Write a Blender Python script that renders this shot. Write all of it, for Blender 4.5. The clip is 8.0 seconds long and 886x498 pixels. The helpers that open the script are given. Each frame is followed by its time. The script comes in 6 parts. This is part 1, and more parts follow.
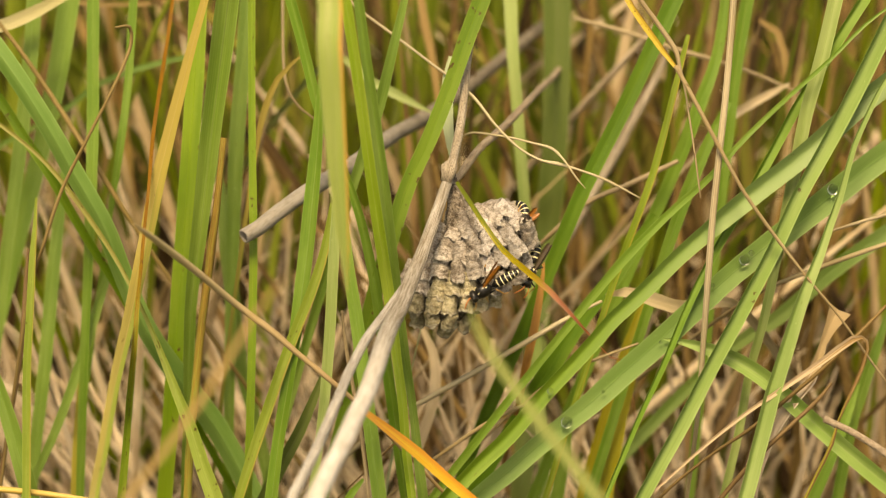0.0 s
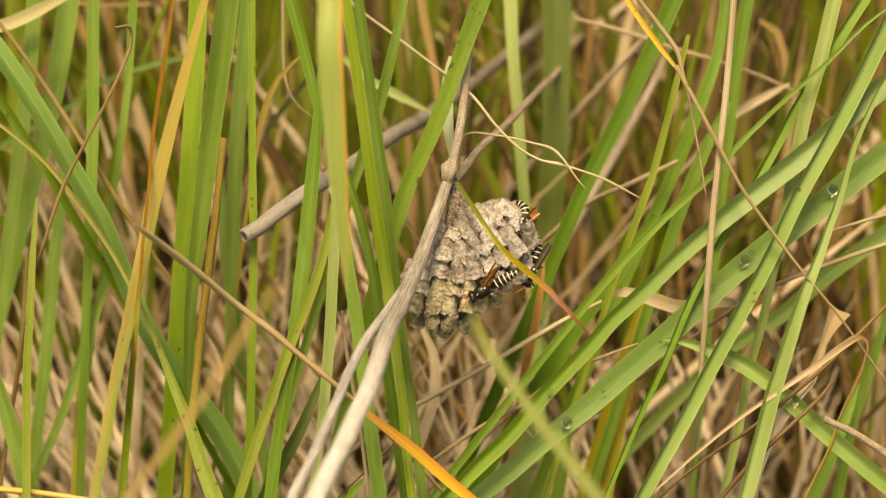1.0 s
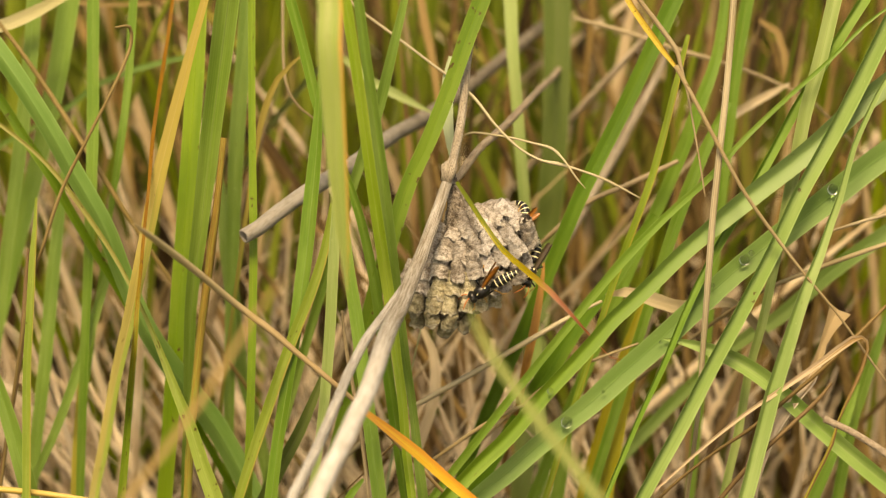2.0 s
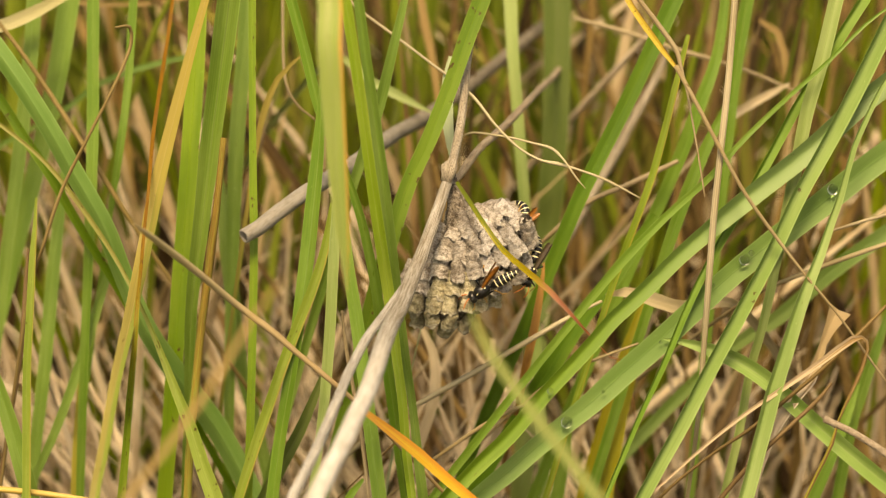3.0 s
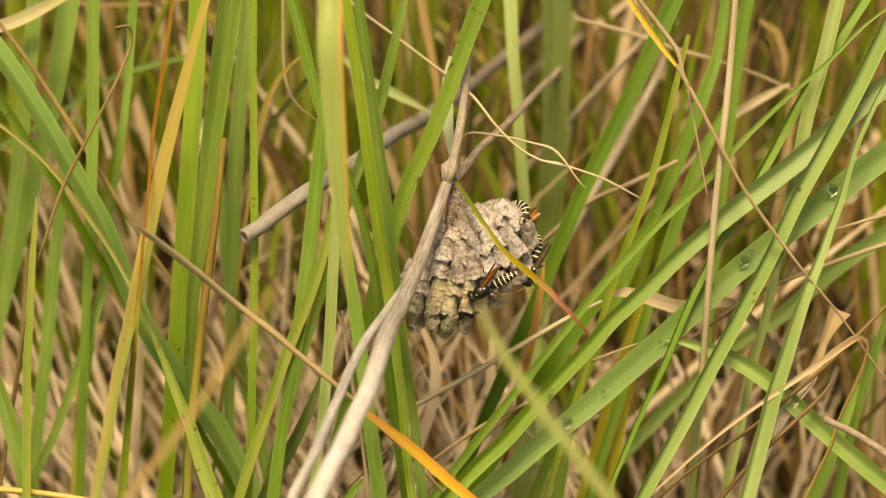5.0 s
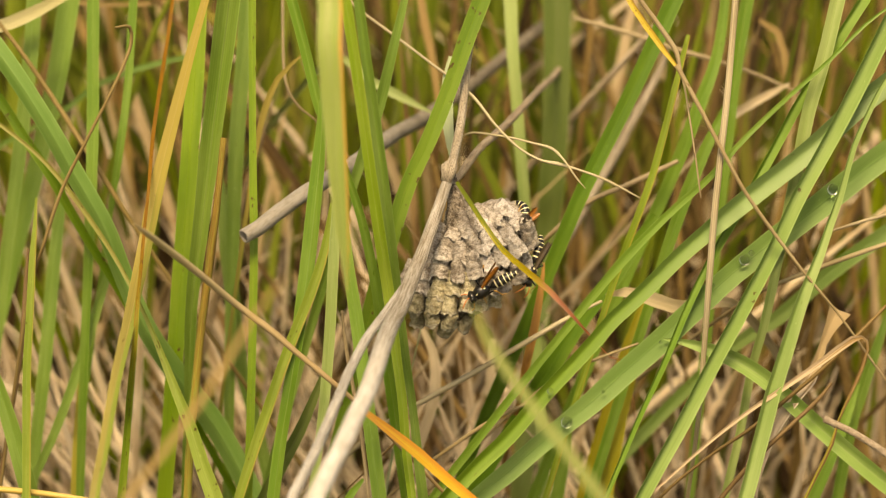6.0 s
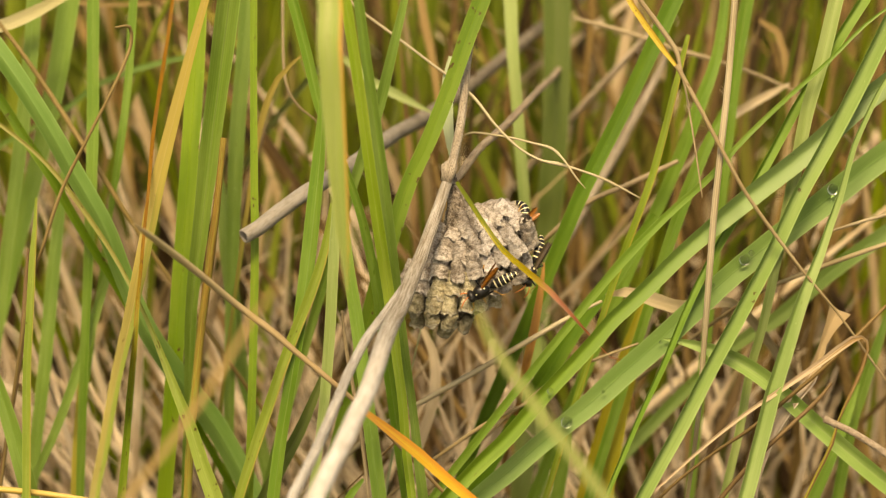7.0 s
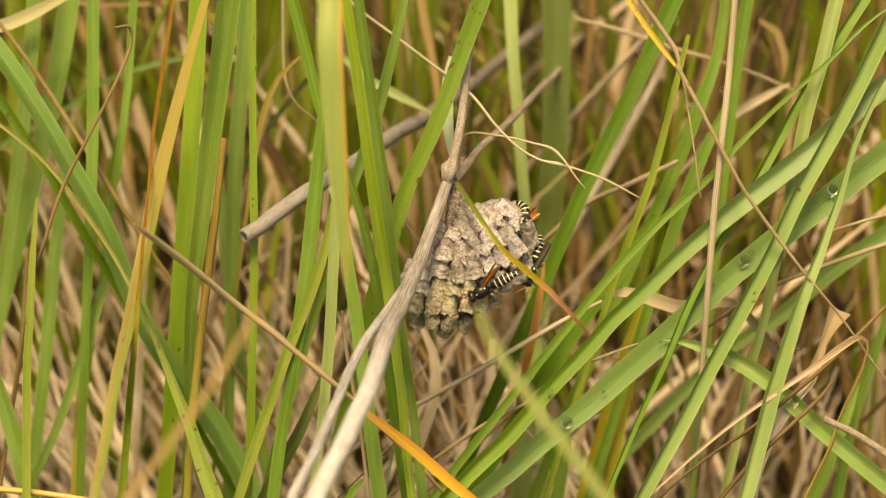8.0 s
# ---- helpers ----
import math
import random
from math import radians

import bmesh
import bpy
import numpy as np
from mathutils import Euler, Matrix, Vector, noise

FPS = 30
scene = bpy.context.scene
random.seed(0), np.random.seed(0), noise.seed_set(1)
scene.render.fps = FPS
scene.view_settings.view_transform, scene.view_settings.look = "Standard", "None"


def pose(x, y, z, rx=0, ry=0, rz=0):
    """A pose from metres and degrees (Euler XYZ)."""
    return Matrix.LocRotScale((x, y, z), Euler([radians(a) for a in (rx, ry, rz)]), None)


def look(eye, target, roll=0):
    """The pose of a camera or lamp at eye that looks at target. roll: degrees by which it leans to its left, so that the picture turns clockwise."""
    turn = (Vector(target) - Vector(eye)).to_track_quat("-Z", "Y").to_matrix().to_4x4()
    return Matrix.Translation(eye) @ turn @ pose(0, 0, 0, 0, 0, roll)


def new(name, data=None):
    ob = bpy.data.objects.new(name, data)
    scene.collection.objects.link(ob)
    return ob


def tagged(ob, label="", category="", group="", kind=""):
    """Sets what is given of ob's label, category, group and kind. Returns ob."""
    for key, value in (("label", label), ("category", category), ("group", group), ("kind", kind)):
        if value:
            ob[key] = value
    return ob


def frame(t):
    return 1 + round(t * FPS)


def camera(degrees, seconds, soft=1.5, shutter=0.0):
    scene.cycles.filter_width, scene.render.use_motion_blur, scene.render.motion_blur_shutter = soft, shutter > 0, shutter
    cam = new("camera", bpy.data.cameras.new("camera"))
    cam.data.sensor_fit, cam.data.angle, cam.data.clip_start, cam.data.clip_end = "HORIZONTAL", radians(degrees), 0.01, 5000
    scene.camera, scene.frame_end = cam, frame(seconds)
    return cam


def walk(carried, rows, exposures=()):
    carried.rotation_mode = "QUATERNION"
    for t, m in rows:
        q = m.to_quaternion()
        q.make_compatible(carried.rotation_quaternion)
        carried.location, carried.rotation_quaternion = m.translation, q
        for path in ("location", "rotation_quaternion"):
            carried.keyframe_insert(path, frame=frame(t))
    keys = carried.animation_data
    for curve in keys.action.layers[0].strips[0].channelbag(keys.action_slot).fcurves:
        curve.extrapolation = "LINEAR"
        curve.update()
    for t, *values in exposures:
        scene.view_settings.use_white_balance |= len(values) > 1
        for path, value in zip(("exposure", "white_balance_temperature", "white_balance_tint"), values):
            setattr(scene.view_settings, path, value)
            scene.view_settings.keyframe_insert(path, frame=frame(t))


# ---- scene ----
cam = camera(18, 8.0, soft=1.2)
cam.data.dof.use_dof = True
cam.data.dof.focus_distance = 0.745
cam.data.dof.aperture_fstop = 12.0
EYE = look((0.0, -0.67973, 0.51696), (0.0, 0.0, 0.2))
walk(cam, [(0.0, EYE), (8.0, EYE)], exposures=[(0.0, 1.02, 11900, 10.5), (8.0, 1.02, 11900, 10.5)])

# ---- light: bright overcast sky ----
world = bpy.data.worlds.new("overcast_sky")
scene.world = world
world.use_nodes = True
wn = world.node_tree
sky = wn.nodes.new("ShaderNodeTexSky")
sky.sky_type = "NISHITA"
sky.sun_disc = False
sky.sun_elevation = radians(63)
sky.sun_rotation = radians(187)
sky.dust_density = 3.0
wn.nodes["Background"].inputs["Strength"].default_value = 0.095
wn.links.new(sky.outputs[0], wn.nodes["Background"].inputs["Color"])
sun = new("sun", bpy.data.lights.new("sun", "SUN"))
sun.data.energy = 2.2
sun.data.angle = radians(20)
sun.data.color = (1.0, 0.95, 0.86)
sun.matrix_world = look((-0.1, -0.85, 1.65), (0.0, 0.0, 0.0))


# ---- materials ----
class Tree:
    """Short hand for building node trees."""

    def __init__(self, name):
        self.mat = bpy.data.materials.new(name)
        self.mat.use_nodes = True
        self.t = self.mat.node_tree
        self.bsdf = self.t.nodes["Principled BSDF"]
        self.out = self.t.nodes["Material Output"]

    def node(self, kind, **inputs):
        n = self.t.nodes.new(kind)
        for key, value in inputs.items():
            self.put(n, key, value)
        return n

    def put(self, n, key, value):
        sock = n.inputs[int(key[1:])] if key[0] == "i" and key[1:].isdigit() else n.inputs[key.replace("_", " ")]
        if isinstance(value, bpy.types.NodeSocket):
            self.t.links.new(value, sock)
        else:
            sock.default_value = value

    def math(self, op, a, b=0.0, clamp=False):
        n = self.node("ShaderNodeMath", i0=a, i1=b)
        n.operation = op
        n.use_clamp = clamp
        return n.outputs[0]

    def mix(self, fac, a, b):
        n = self.t.nodes.new("ShaderNodeMix")
        n.data_type = "RGBA"
        for sock, value in ((n.inputs[0], fac), (n.inputs[6], a), (n.inputs[7], b)):
            if isinstance(value, bpy.types.NodeSocket):
                self.t.links.new(value, sock)
            else:
                sock.default_value = value if isinstance(value, float) else (*value, 1.0)
        return n.outputs[2]

    def noise(self, vec, scale, detail=4.0, rough=0.55):
        n = self.node("ShaderNodeTexNoise", Scale=scale, Detail=detail, Roughness=rough)
        if vec is not None:
            self.t.links.new(vec, n.inputs["Vector"])
        return n.outputs[0]

    def ramp(self, value, lo, hi):
        n = self.node("ShaderNodeMapRange", i0=value, i1=lo, i2=hi)
        n.interpolation_type = "SMOOTHSTEP"
        return n.outputs[0]


def leaf(name, base, second, tip=None, tip_from=0.55, tip_to=0.9, edge=None, edge_from=0.68, edge_to=0.9, spots=0.0, rough=0.38, thin=0.3, island=False, vein=0.05, relief=0.1, middle=None, spread=0.95, least=0.25, stripes=0.25):
    """Grass leaf: parallel veins, a pale midrib, blotches, dark rust spots, a withering tip and edge."""
    k = Tree(name)
    uv = k.node("ShaderNodeTexCoord").outputs["UV"]
    sep = k.node("ShaderNodeSeparateXYZ", i0=uv)
    across, along = sep.outputs[0], sep.outputs[1]
    if island:
        rnd = k.node("ShaderNodeNewGeometry").outputs["Random Per Island"]
    else:
        rnd = k.node("ShaderNodeObjectInfo").outputs["Random"]
    shift = k.math("MULTIPLY", rnd, 37.0)
    streak_at = k.node("ShaderNodeCombineXYZ", i0=k.math("ADD", k.math("MULTIPLY", across, 9.0), shift), i1=k.math("MULTIPLY", along, 7.0), i2=shift).outputs[0]
    blotch_at = k.node("ShaderNodeCombineXYZ", i0=k.math("ADD", k.math("MULTIPLY", across, 1.2), shift), i1=k.math("MULTIPLY", along, 9.0), i2=shift).outputs[0]
    streak = k.noise(streak_at, 1.0, 5.0)
    blotch = k.noise(blotch_at, 1.0, 5.0)
    col = k.mix(k.ramp(blotch, 0.35, 0.68), base, second)
    dark = tuple(c * 0.62 for c in base)
    col = k.mix(k.math("MULTIPLY", k.ramp(streak, 0.5, 0.75), stripes), col, dark)
    ridge = k.math("SINE", k.math("ADD", k.math("MULTIPLY", across, 62.0), k.math("MULTIPLY", streak, 9.0)))
    col = k.mix(k.math("MULTIPLY", k.ramp(ridge, -0.2, 1.0), vein), col, tuple(min(1, c * 1.5 + 0.03) for c in second))
    mid = k.ramp(k.math("ABSOLUTE", k.math("SUBTRACT", across, 0.5)), 0.07, 0.02)
    col = k.mix(k.math("MULTIPLY", mid, 0.15), col, tuple(min(1, c * 1.4 + 0.05) for c in second))
    rim = k.ramp(k.math("ABSOLUTE", k.math("SUBTRACT", across, 0.5)), 0.43, 0.485)
    col = k.mix(k.math("MULTIPLY", rim, 0.4), col, tuple(min(1, c * 1.35 + 0.06) for c in second))
    groove = k.ramp(k.math("SINE", k.math("ADD", k.math("MULTIPLY", across, 25.0), k.math("MULTIPLY", blotch, 2.0))), 0.72, 1.0)
    col = k.mix(k.math("MULTIPLY", groove, min(0.22, vein * 3.6)), col, dark)
    dust = k.noise(k.node("ShaderNodeTexCoord").outputs["Object"], 900.0, 3.0, 0.7)
    col = k.mix(k.math("MULTIPLY", k.ramp(dust, 0.64, 0.74), 0.3), col, tuple(min(1, c * 1.5 + 0.08) for c in second))
    if edge:
        e = k.math("ADD", across, k.math("MULTIPLY", k.math("SUBTRACT", blotch, 0.5), 0.5))
        col = k.mix(k.ramp(e, edge_from, edge_to), col, edge)
    if middle:
        tone, lo, hi = middle
        col = k.mix(k.ramp(k.math("ADD", along, k.math("MULTIPLY", k.math("SUBTRACT", streak, 0.5), 0.1)), lo, hi), col, tone)
    if tip:
        a = k.math("ADD", along, k.math("MULTIPLY", k.math("SUBTRACT", streak, 0.5), 0.35))
        col = k.mix(k.ramp(a, tip_from, tip_to), col, tip)
    if spots:
        at = k.node("ShaderNodeCombineXYZ", i0=k.math("ADD", k.math("MULTIPLY", across, 3.0), shift), i1=k.math("MULTIPLY", along, 150.0), i2=shift).outputs[0]
        s = k.noise(at, 0.8, 3.0)
        col = k.mix(k.math("MULTIPLY", k.ramp(s, 0.74 - 0.14 * spots, 0.8 - 0.14 * spots), 0.9), col, (0.10, 0.048, 0.012))
    if not island:
        spread, least = 0.12, 0.94
    vary = k.node("ShaderNodeHueSaturation", Hue=k.math("ADD", k.math("MULTIPLY", rnd, 0.012), 0.494), Saturation=k.math("ADD", k.math("MULTIPLY", rnd, 0.12), 0.93),
                  Value=k.math("ADD", k.math("MULTIPLY", k.math("FRACT", k.math("MULTIPLY", rnd, 7.3)), spread), least), Color=col).outputs[0]
    bump = k.node("ShaderNodeBump", Strength=relief, Distance=0.0002, Height=k.math("ADD", ridge, streak))
    k.put(k.bsdf, "Base_Color", vary)
    k.put(k.bsdf, "Roughness", rough)
    k.put(k.bsdf, "Normal", bump.outputs[0])
    k.bsdf.inputs["Specular IOR Level"].default_value = 0.35
    tr = k.node("ShaderNodeBsdfTranslucent", Color=vary)
    mixed = k.node("ShaderNodeMixShader", i0=thin, i1=k.bsdf.outputs[0], i2=tr.outputs[0])
    k.t.links.new(mixed.outputs[0], k.out.inputs[0])
    return k.mat


def bark(name, base, second, dark, grain=0.6, rough=0.8, stretch=0.16, upper=None):
    """Weathered wood: fibres that run along the stick, pale patches and dark pits."""
    k = Tree(name)
    uv = k.node("ShaderNodeTexCoord").outputs["UV"]
    sep = k.node("ShaderNodeSeparateXYZ", i0=uv)
    turn = k.math("MULTIPLY", sep.outputs[0], 6.28318)
    rnd = k.math("MULTIPLY", k.node("ShaderNodeObjectInfo").outputs["Random"], 21.0)
    at = k.node("ShaderNodeCombineXYZ", i0=k.math("SINE", turn), i1=k.math("COSINE", turn), i2=k.math("ADD", k.math("MULTIPLY", sep.outputs[1], 190.0 * stretch / 0.16), rnd)).outputs[0]
    big = k.noise(at, 0.9, 5.0)
    fib = k.node("ShaderNodeCombineXYZ", i0=k.math("MULTIPLY", k.math("SINE", turn), 7.0), i1=k.math("MULTIPLY", k.math("COSINE", turn), 7.0), i2=k.math("ADD", k.math("MULTIPLY", sep.outputs[1], 170.0 * stretch / 0.16), rnd)).outputs[0]
    fine = k.noise(fib, 0.9, 6.0, 0.65)
    col = k.mix(k.ramp(big, 0.35, 0.65), base, second)
    col = k.mix(k.math("MULTIPLY", k.ramp(fine, 0.47, 0.66), 0.85), col, dark)
    speck = k.noise(k.node("ShaderNodeTexCoord").outputs["Object"], 1900.0, 4.0, 0.7)
    col = k.mix(k.math("MULTIPLY", k.ramp(speck, 0.66 - 0.23 * grain, 0.72 - 0.1 * grain), grain), col, tuple(c * 0.7 for c in dark))
    if upper:
        tone, lo, hi, most = upper
        up = k.ramp(k.math("ADD", sep.outputs[1], k.math("MULTIPLY", big, 0.03)), lo, hi)
        col = k.mix(k.math("MULTIPLY", up, k.math("ADD", k.math("MULTIPLY", k.ramp(fine, 0.38, 0.62), 0.45), most - 0.45)), col, tone)
    bump = k.node("ShaderNodeBump", Strength=0.7, Distance=0.0004, Height=k.math("ADD", fine, speck))
    k.put(k.bsdf, "Base_Color", col)
    k.put(k.bsdf, "Roughness", rough)
    k.put(k.bsdf, "Normal", bump.outputs[0])
    return k.mat


MID = leaf("mid_green_leaf", (0.14, 0.265, 0.036), (0.215, 0.345, 0.068), spots=0.15)
DEEP = leaf("deep_green_leaf", (0.10, 0.145, 0.03), (0.145, 0.185, 0.05), rough=0.6)
PALE = leaf("pale_green_leaf", (0.265, 0.365, 0.11), (0.36, 0.45, 0.17), relief=0.04, vein=0.03, rough=0.5)
DULL = leaf("dull_blue_green_leaf", (0.145, 0.27, 0.062), (0.20, 0.325, 0.092), vein=0.02, relief=0.03, rough=0.55)
VIVID = leaf("vivid_green_leaf", (0.075, 0.19, 0.006), (0.12, 0.245, 0.012), rough=0.6)
LIME = leaf("lime_green_leaf", (0.24, 0.365, 0.04), (0.34, 0.45, 0.085), spots=0.2)
SOFT = leaf("soft_green_leaf", (0.21, 0.335, 0.085), (0.295, 0.42, 0.14), spots=0.3, relief=0.04, vein=0.03, rough=0.5)
LEAFY = leaf("leafy_green_leaf", (0.10, 0.22, 0.007), (0.15, 0.275, 0.012), spots=0.75, relief=0.05, vein=0.02, rough=0.6)
FRESH = leaf("fresh_green_leaf", (0.145, 0.28, 0.010), (0.21, 0.34, 0.02), spots=0.5)
GROOVED = leaf("grooved_leaf", (0.15, 0.245, 0.045), (0.22, 0.315, 0.075), vein=0.15, relief=0.15, rough=0.5)
LONGSOFT = leaf("two_toned_leaf", (0.13, 0.265, 0.015), (0.19, 0.33, 0.03), middle=((0.245, 0.38, 0.14), 0.55, 0.8), spots=0.3, relief=0.04, vein=0.03, rough=0.5)
OLIVE = leaf("olive_leaf", (0.32, 0.29, 0.03), (0.41, 0.36, 0.05))
YELLOWGREEN = leaf("yellow_green_leaf", (0.22, 0.31, 0.045), (0.30, 0.38, 0.075), edge=(0.40, 0.33, 0.08), edge_from=0.8, edge_to=0.98, spots=0.5)
SPOTTED = leaf("spotted_leaf", (0.22, 0.33, 0.045), (0.31, 0.41, 0.08), tip=(0.29, 0.285, 0.07), tip_from=0.6, tip_to=0.75, spots=0.8)
RUSTGREEN = leaf("rust_tipped_leaf", (0.20, 0.32, 0.04), (0.28, 0.36, 0.06), tip=(0.27, 0.125, 0.02), tip_from=0.50, tip_to=0.66, spots=0.9)
GOLDEN = leaf("golden_leaf", (0.28, 0.24, 0.07), (0.36, 0.30, 0.09), tip=(0.44, 0.345, 0.09), tip_from=0.62, tip_to=0.88, edge=(0.25, 0.31, 0.06), edge_from=0.38, edge_to=0.62, spots=0.4, rough=0.5)
RUST = leaf("rust_leaf", (0.42, 0.20, 0.045), (0.50, 0.27, 0.07), spots=0.35, rough=0.55)
SCORCHED = bark("scorched_stub", (0.25, 0.31, 0.05), (0.36, 0.31, 0.05), (0.30, 0.16, 0.025), grain=0.3, stretch=0.1, upper=((0.17, 0.072, 0.01), 0.165, 0.21, 0.9))
EDGED = leaf("yellow_edged_leaf", (0.27, 0.37, 0.08), (0.44, 0.47, 0.19), edge=(0.66, 0.36, 0.08), edge_from=0.78, edge_to=0.94, spots=0.5, rough=0.5, vein=0.2, stripes=0.7)
YELLOW = leaf("yellow_leaf", (0.56, 0.41, 0.06), (0.64, 0.47, 0.09), edge=(0.32, 0.17, 0.04), edge_from=0.8, edge_to=0.95, spots=0.9)
ORANGE = leaf("orange_leaf", (0.76, 0.43, 0.055), (0.80, 0.52, 0.10), edge=(0.80, 0.36, 0.09), edge_from=0.5, tip=(0.70, 0.34, 0.09), tip_from=0.9, tip_to=1.0, rough=0.5)
TINTED = leaf("tinted_leaf", (0.95, 0.46, 0.32), (0.92, 0.50, 0.30), middle=((0.56, 0.42, 0.05), 0.83, 0.865), tip=(0.18, 0.225, 0.03), tip_from=0.88, tip_to=0.94, thin=0.45)
CURLED = leaf("curled_leaf", (0.36, 0.34, 0.05), (0.42, 0.34, 0.07), middle=((0.31, 0.19, 0.075), 0.655, 0.69), tip=(0.60, 0.465, 0.31), tip_from=0.745, tip_to=0.775, edge=(0.17, 0.09, 0.03), edge_from=0.52, edge_to=0.7, rough=0.6)
PAPERY = leaf("papery_leaf", (0.56, 0.45, 0.28), (0.68, 0.57, 0.39), rough=0.65, thin=0.3)
CREAMY = leaf("cream_leaf", (0.48, 0.44, 0.21), (0.58, 0.54, 0.32), rough=0.6)
BUFF = leaf("buff_leaf", (0.76, 0.62, 0.47), (0.86, 0.75, 0.62), tip=(0.42, 0.31, 0.17), tip_from=0.84, tip_to=0.93, rough=0.65, thin=0.3)
DRYBLUR = leaf("tan_leaf", (0.35, 0.225, 0.09), (0.42, 0.29, 0.125), rough=0.6)
TAN = leaf("tan_stem", (0.26, 0.185, 0.095), (0.39, 0.31, 0.19), rough=0.55, thin=0.05, spots=0.6)
STRAW = leaf("straw_stem", (0.27, 0.215, 0.12), (0.41, 0.35, 0.23), rough=0.55, thin=0.05, vein=0.3, spots=0.2)
PALESTEM = leaf("pale_stem", (0.36, 0.30, 0.18), (0.51, 0.44, 0.29), rough=0.55, thin=0.05)
BROWN = leaf("brown_stem", (0.10, 0.058, 0.016), (0.20, 0.125, 0.05), rough=0.6, thin=0.05)
UMBER = leaf("umber_stem", (0.17, 0.115, 0.035), (0.28, 0.20, 0.08), rough=0.6, thin=0.05)
GOLDSTEM = leaf("gold_stem", (0.55, 0.38, 0.08), (0.60, 0.42, 0.16), rough=0.5, thin=0.05)
TWIGBARK = bark("twig_bark", (0.30, 0.23, 0.16), (0.42, 0.34, 0.25), (0.14, 0.10, 0.065))
ASHBARK = bark("ashen_bark", (0.33, 0.275, 0.205), (0.46, 0.40, 0.32), (0.16, 0.12, 0.08), grain=0.75)
WEATHERED = bark("weathered_stem", (0.53, 0.49, 0.445), (0.69, 0.66, 0.625), (0.37, 0.33, 0.28), grain=0.5, upper=((0.15, 0.118, 0.075), 0.31, 0.37, 0.9))
PALEBARK = bark("bleached_bark", (0.36, 0.34, 0.315), (0.50, 0.48, 0.45), (0.19, 0.165, 0.135), grain=0.5)
GREYBARK = bark("grey_bark", (0.17, 0.14, 0.10), (0.26, 0.225, 0.175), (0.07, 0.06, 0.045), grain=0.6, stretch=0.35, upper=((0.37, 0.35, 0.32), 0.71, 0.77, 0.75))
THATCH = leaf("dead_thatch", (0.50, 0.365, 0.23), (0.84, 0.70, 0.52), rough=0.7, thin=0.08, island=True, spread=0.9, least=0.4)
THATCH_MID = leaf("faded_thatch", (0.33, 0.23, 0.11), (0.54, 0.415, 0.245), rough=0.7, thin=0.08, island=True, spread=0.7, least=0.5)
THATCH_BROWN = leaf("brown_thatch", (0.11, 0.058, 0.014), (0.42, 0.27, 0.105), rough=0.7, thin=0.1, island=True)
LEANER = leaf("leaning_stem", (0.31, 0.20, 0.10), (0.43, 0.30, 0.17), tip=(0.56, 0.43, 0.26), tip_from=0.66, tip_to=0.85, rough=0.6, thin=0.05)
OVAL = leaf("grey_green_leaf", (0.40, 0.49, 0.27), (0.48, 0.56, 0.36), rough=0.55)
NEARLEAF = leaf("faded_green_leaf", (0.29, 0.355, 0.085), (0.36, 0.42, 0.13), rough=0.55)
# near-black brown: the shade in the thatch's gaps, put into the leaf colour
THATCH_SHADE = leaf("shade_thatch", (0.03, 0.014, 0.003), (0.085, 0.045, 0.013), rough=0.8, thin=0.05, island=True)
FIELD = leaf("field_grass", (0.165, 0.235, 0.02), (0.25, 0.315, 0.035), island=True, spread=0.7, least=0.45)
FIELD_YELLOW = leaf("field_grass_yellow", (0.28, 0.29, 0.05), (0.36, 0.30, 0.07), island=True)


def plain_mesh(name, verts, faces, uvs=None, mat=None, smooth=True):
    me = bpy.data.meshes.new(name)
    me.from_pydata(verts, [], faces)
    if uvs is not None:
        layer = me.uv_layers.new(name="UVMap")
        idx = np.empty(len(me.loops), dtype=np.int32)
        me.loops.foreach_get("vertex_index", idx)
        layer.data.foreach_set("uv", np.asarray(uvs, dtype=np.float32)[idx].ravel())
    if smooth:
        me.polygons.foreach_set("use_smooth", [True] * len(me.polygons))
    if mat:
        me.materials.append(mat)
    me.update()
    return me


def spline(rows, step):
    """A smooth centripetal curve through rows of numbers, sampled about every step metres of its first three."""
    p = np.asarray(rows, dtype=float)
    ext = np.vstack([2 * p[0] - p[1], p, 2 * p[-1] - p[-2]])
    out = []
    for i in range(1, len(ext) - 2):
        q = ext[i - 1:i + 3]
        k = [0.0]
        for j in range(3):
            k.append(k[-1] + max(1e-4, np.linalg.norm((q[j + 1] - q[j])[:3])) ** 0.5)
        n = max(1, int(np.linalg.norm((q[2] - q[1])[:3]) / step))
        for s in np.arange(n) / n:
            u = k[1] + (k[2] - k[1]) * s
            a = [(q[j] * (k[j + 1] - u) + q[j + 1] * (u - k[j])) / (k[j + 1] - k[j]) for j in range(3)]
            b = [(a[j] * (k[j + 2] - u) + a[j + 1] * (u - k[j])) / (k[j + 2] - k[j]) for j in range(2)]
            out.append((b[0] * (k[2] - u) + b[1] * (u - k[1])) / (k[2] - k[1]))
    out.append(p[-1])
    return np.array(out)


def frames_along(c, facing=(0.0, -1.0, 0.35)):
    """Tangent, side and face vectors along a curve; the face turns towards `facing`."""
    t = np.gradient(c, axis=0)
    t /= np.linalg.norm(t, axis=1)[:, None] + 1e-12
    g = np.asarray(facing) / np.linalg.norm(facing)
    side = np.cross(t, g)
    side /= np.linalg.norm(side, axis=1)[:, None] + 1e-9
    for i in range(1, len(side)):
        if side[i] @ side[i - 1] < 0:
            side[i] *= -1
    face = np.cross(side, t)
    return t, side, face


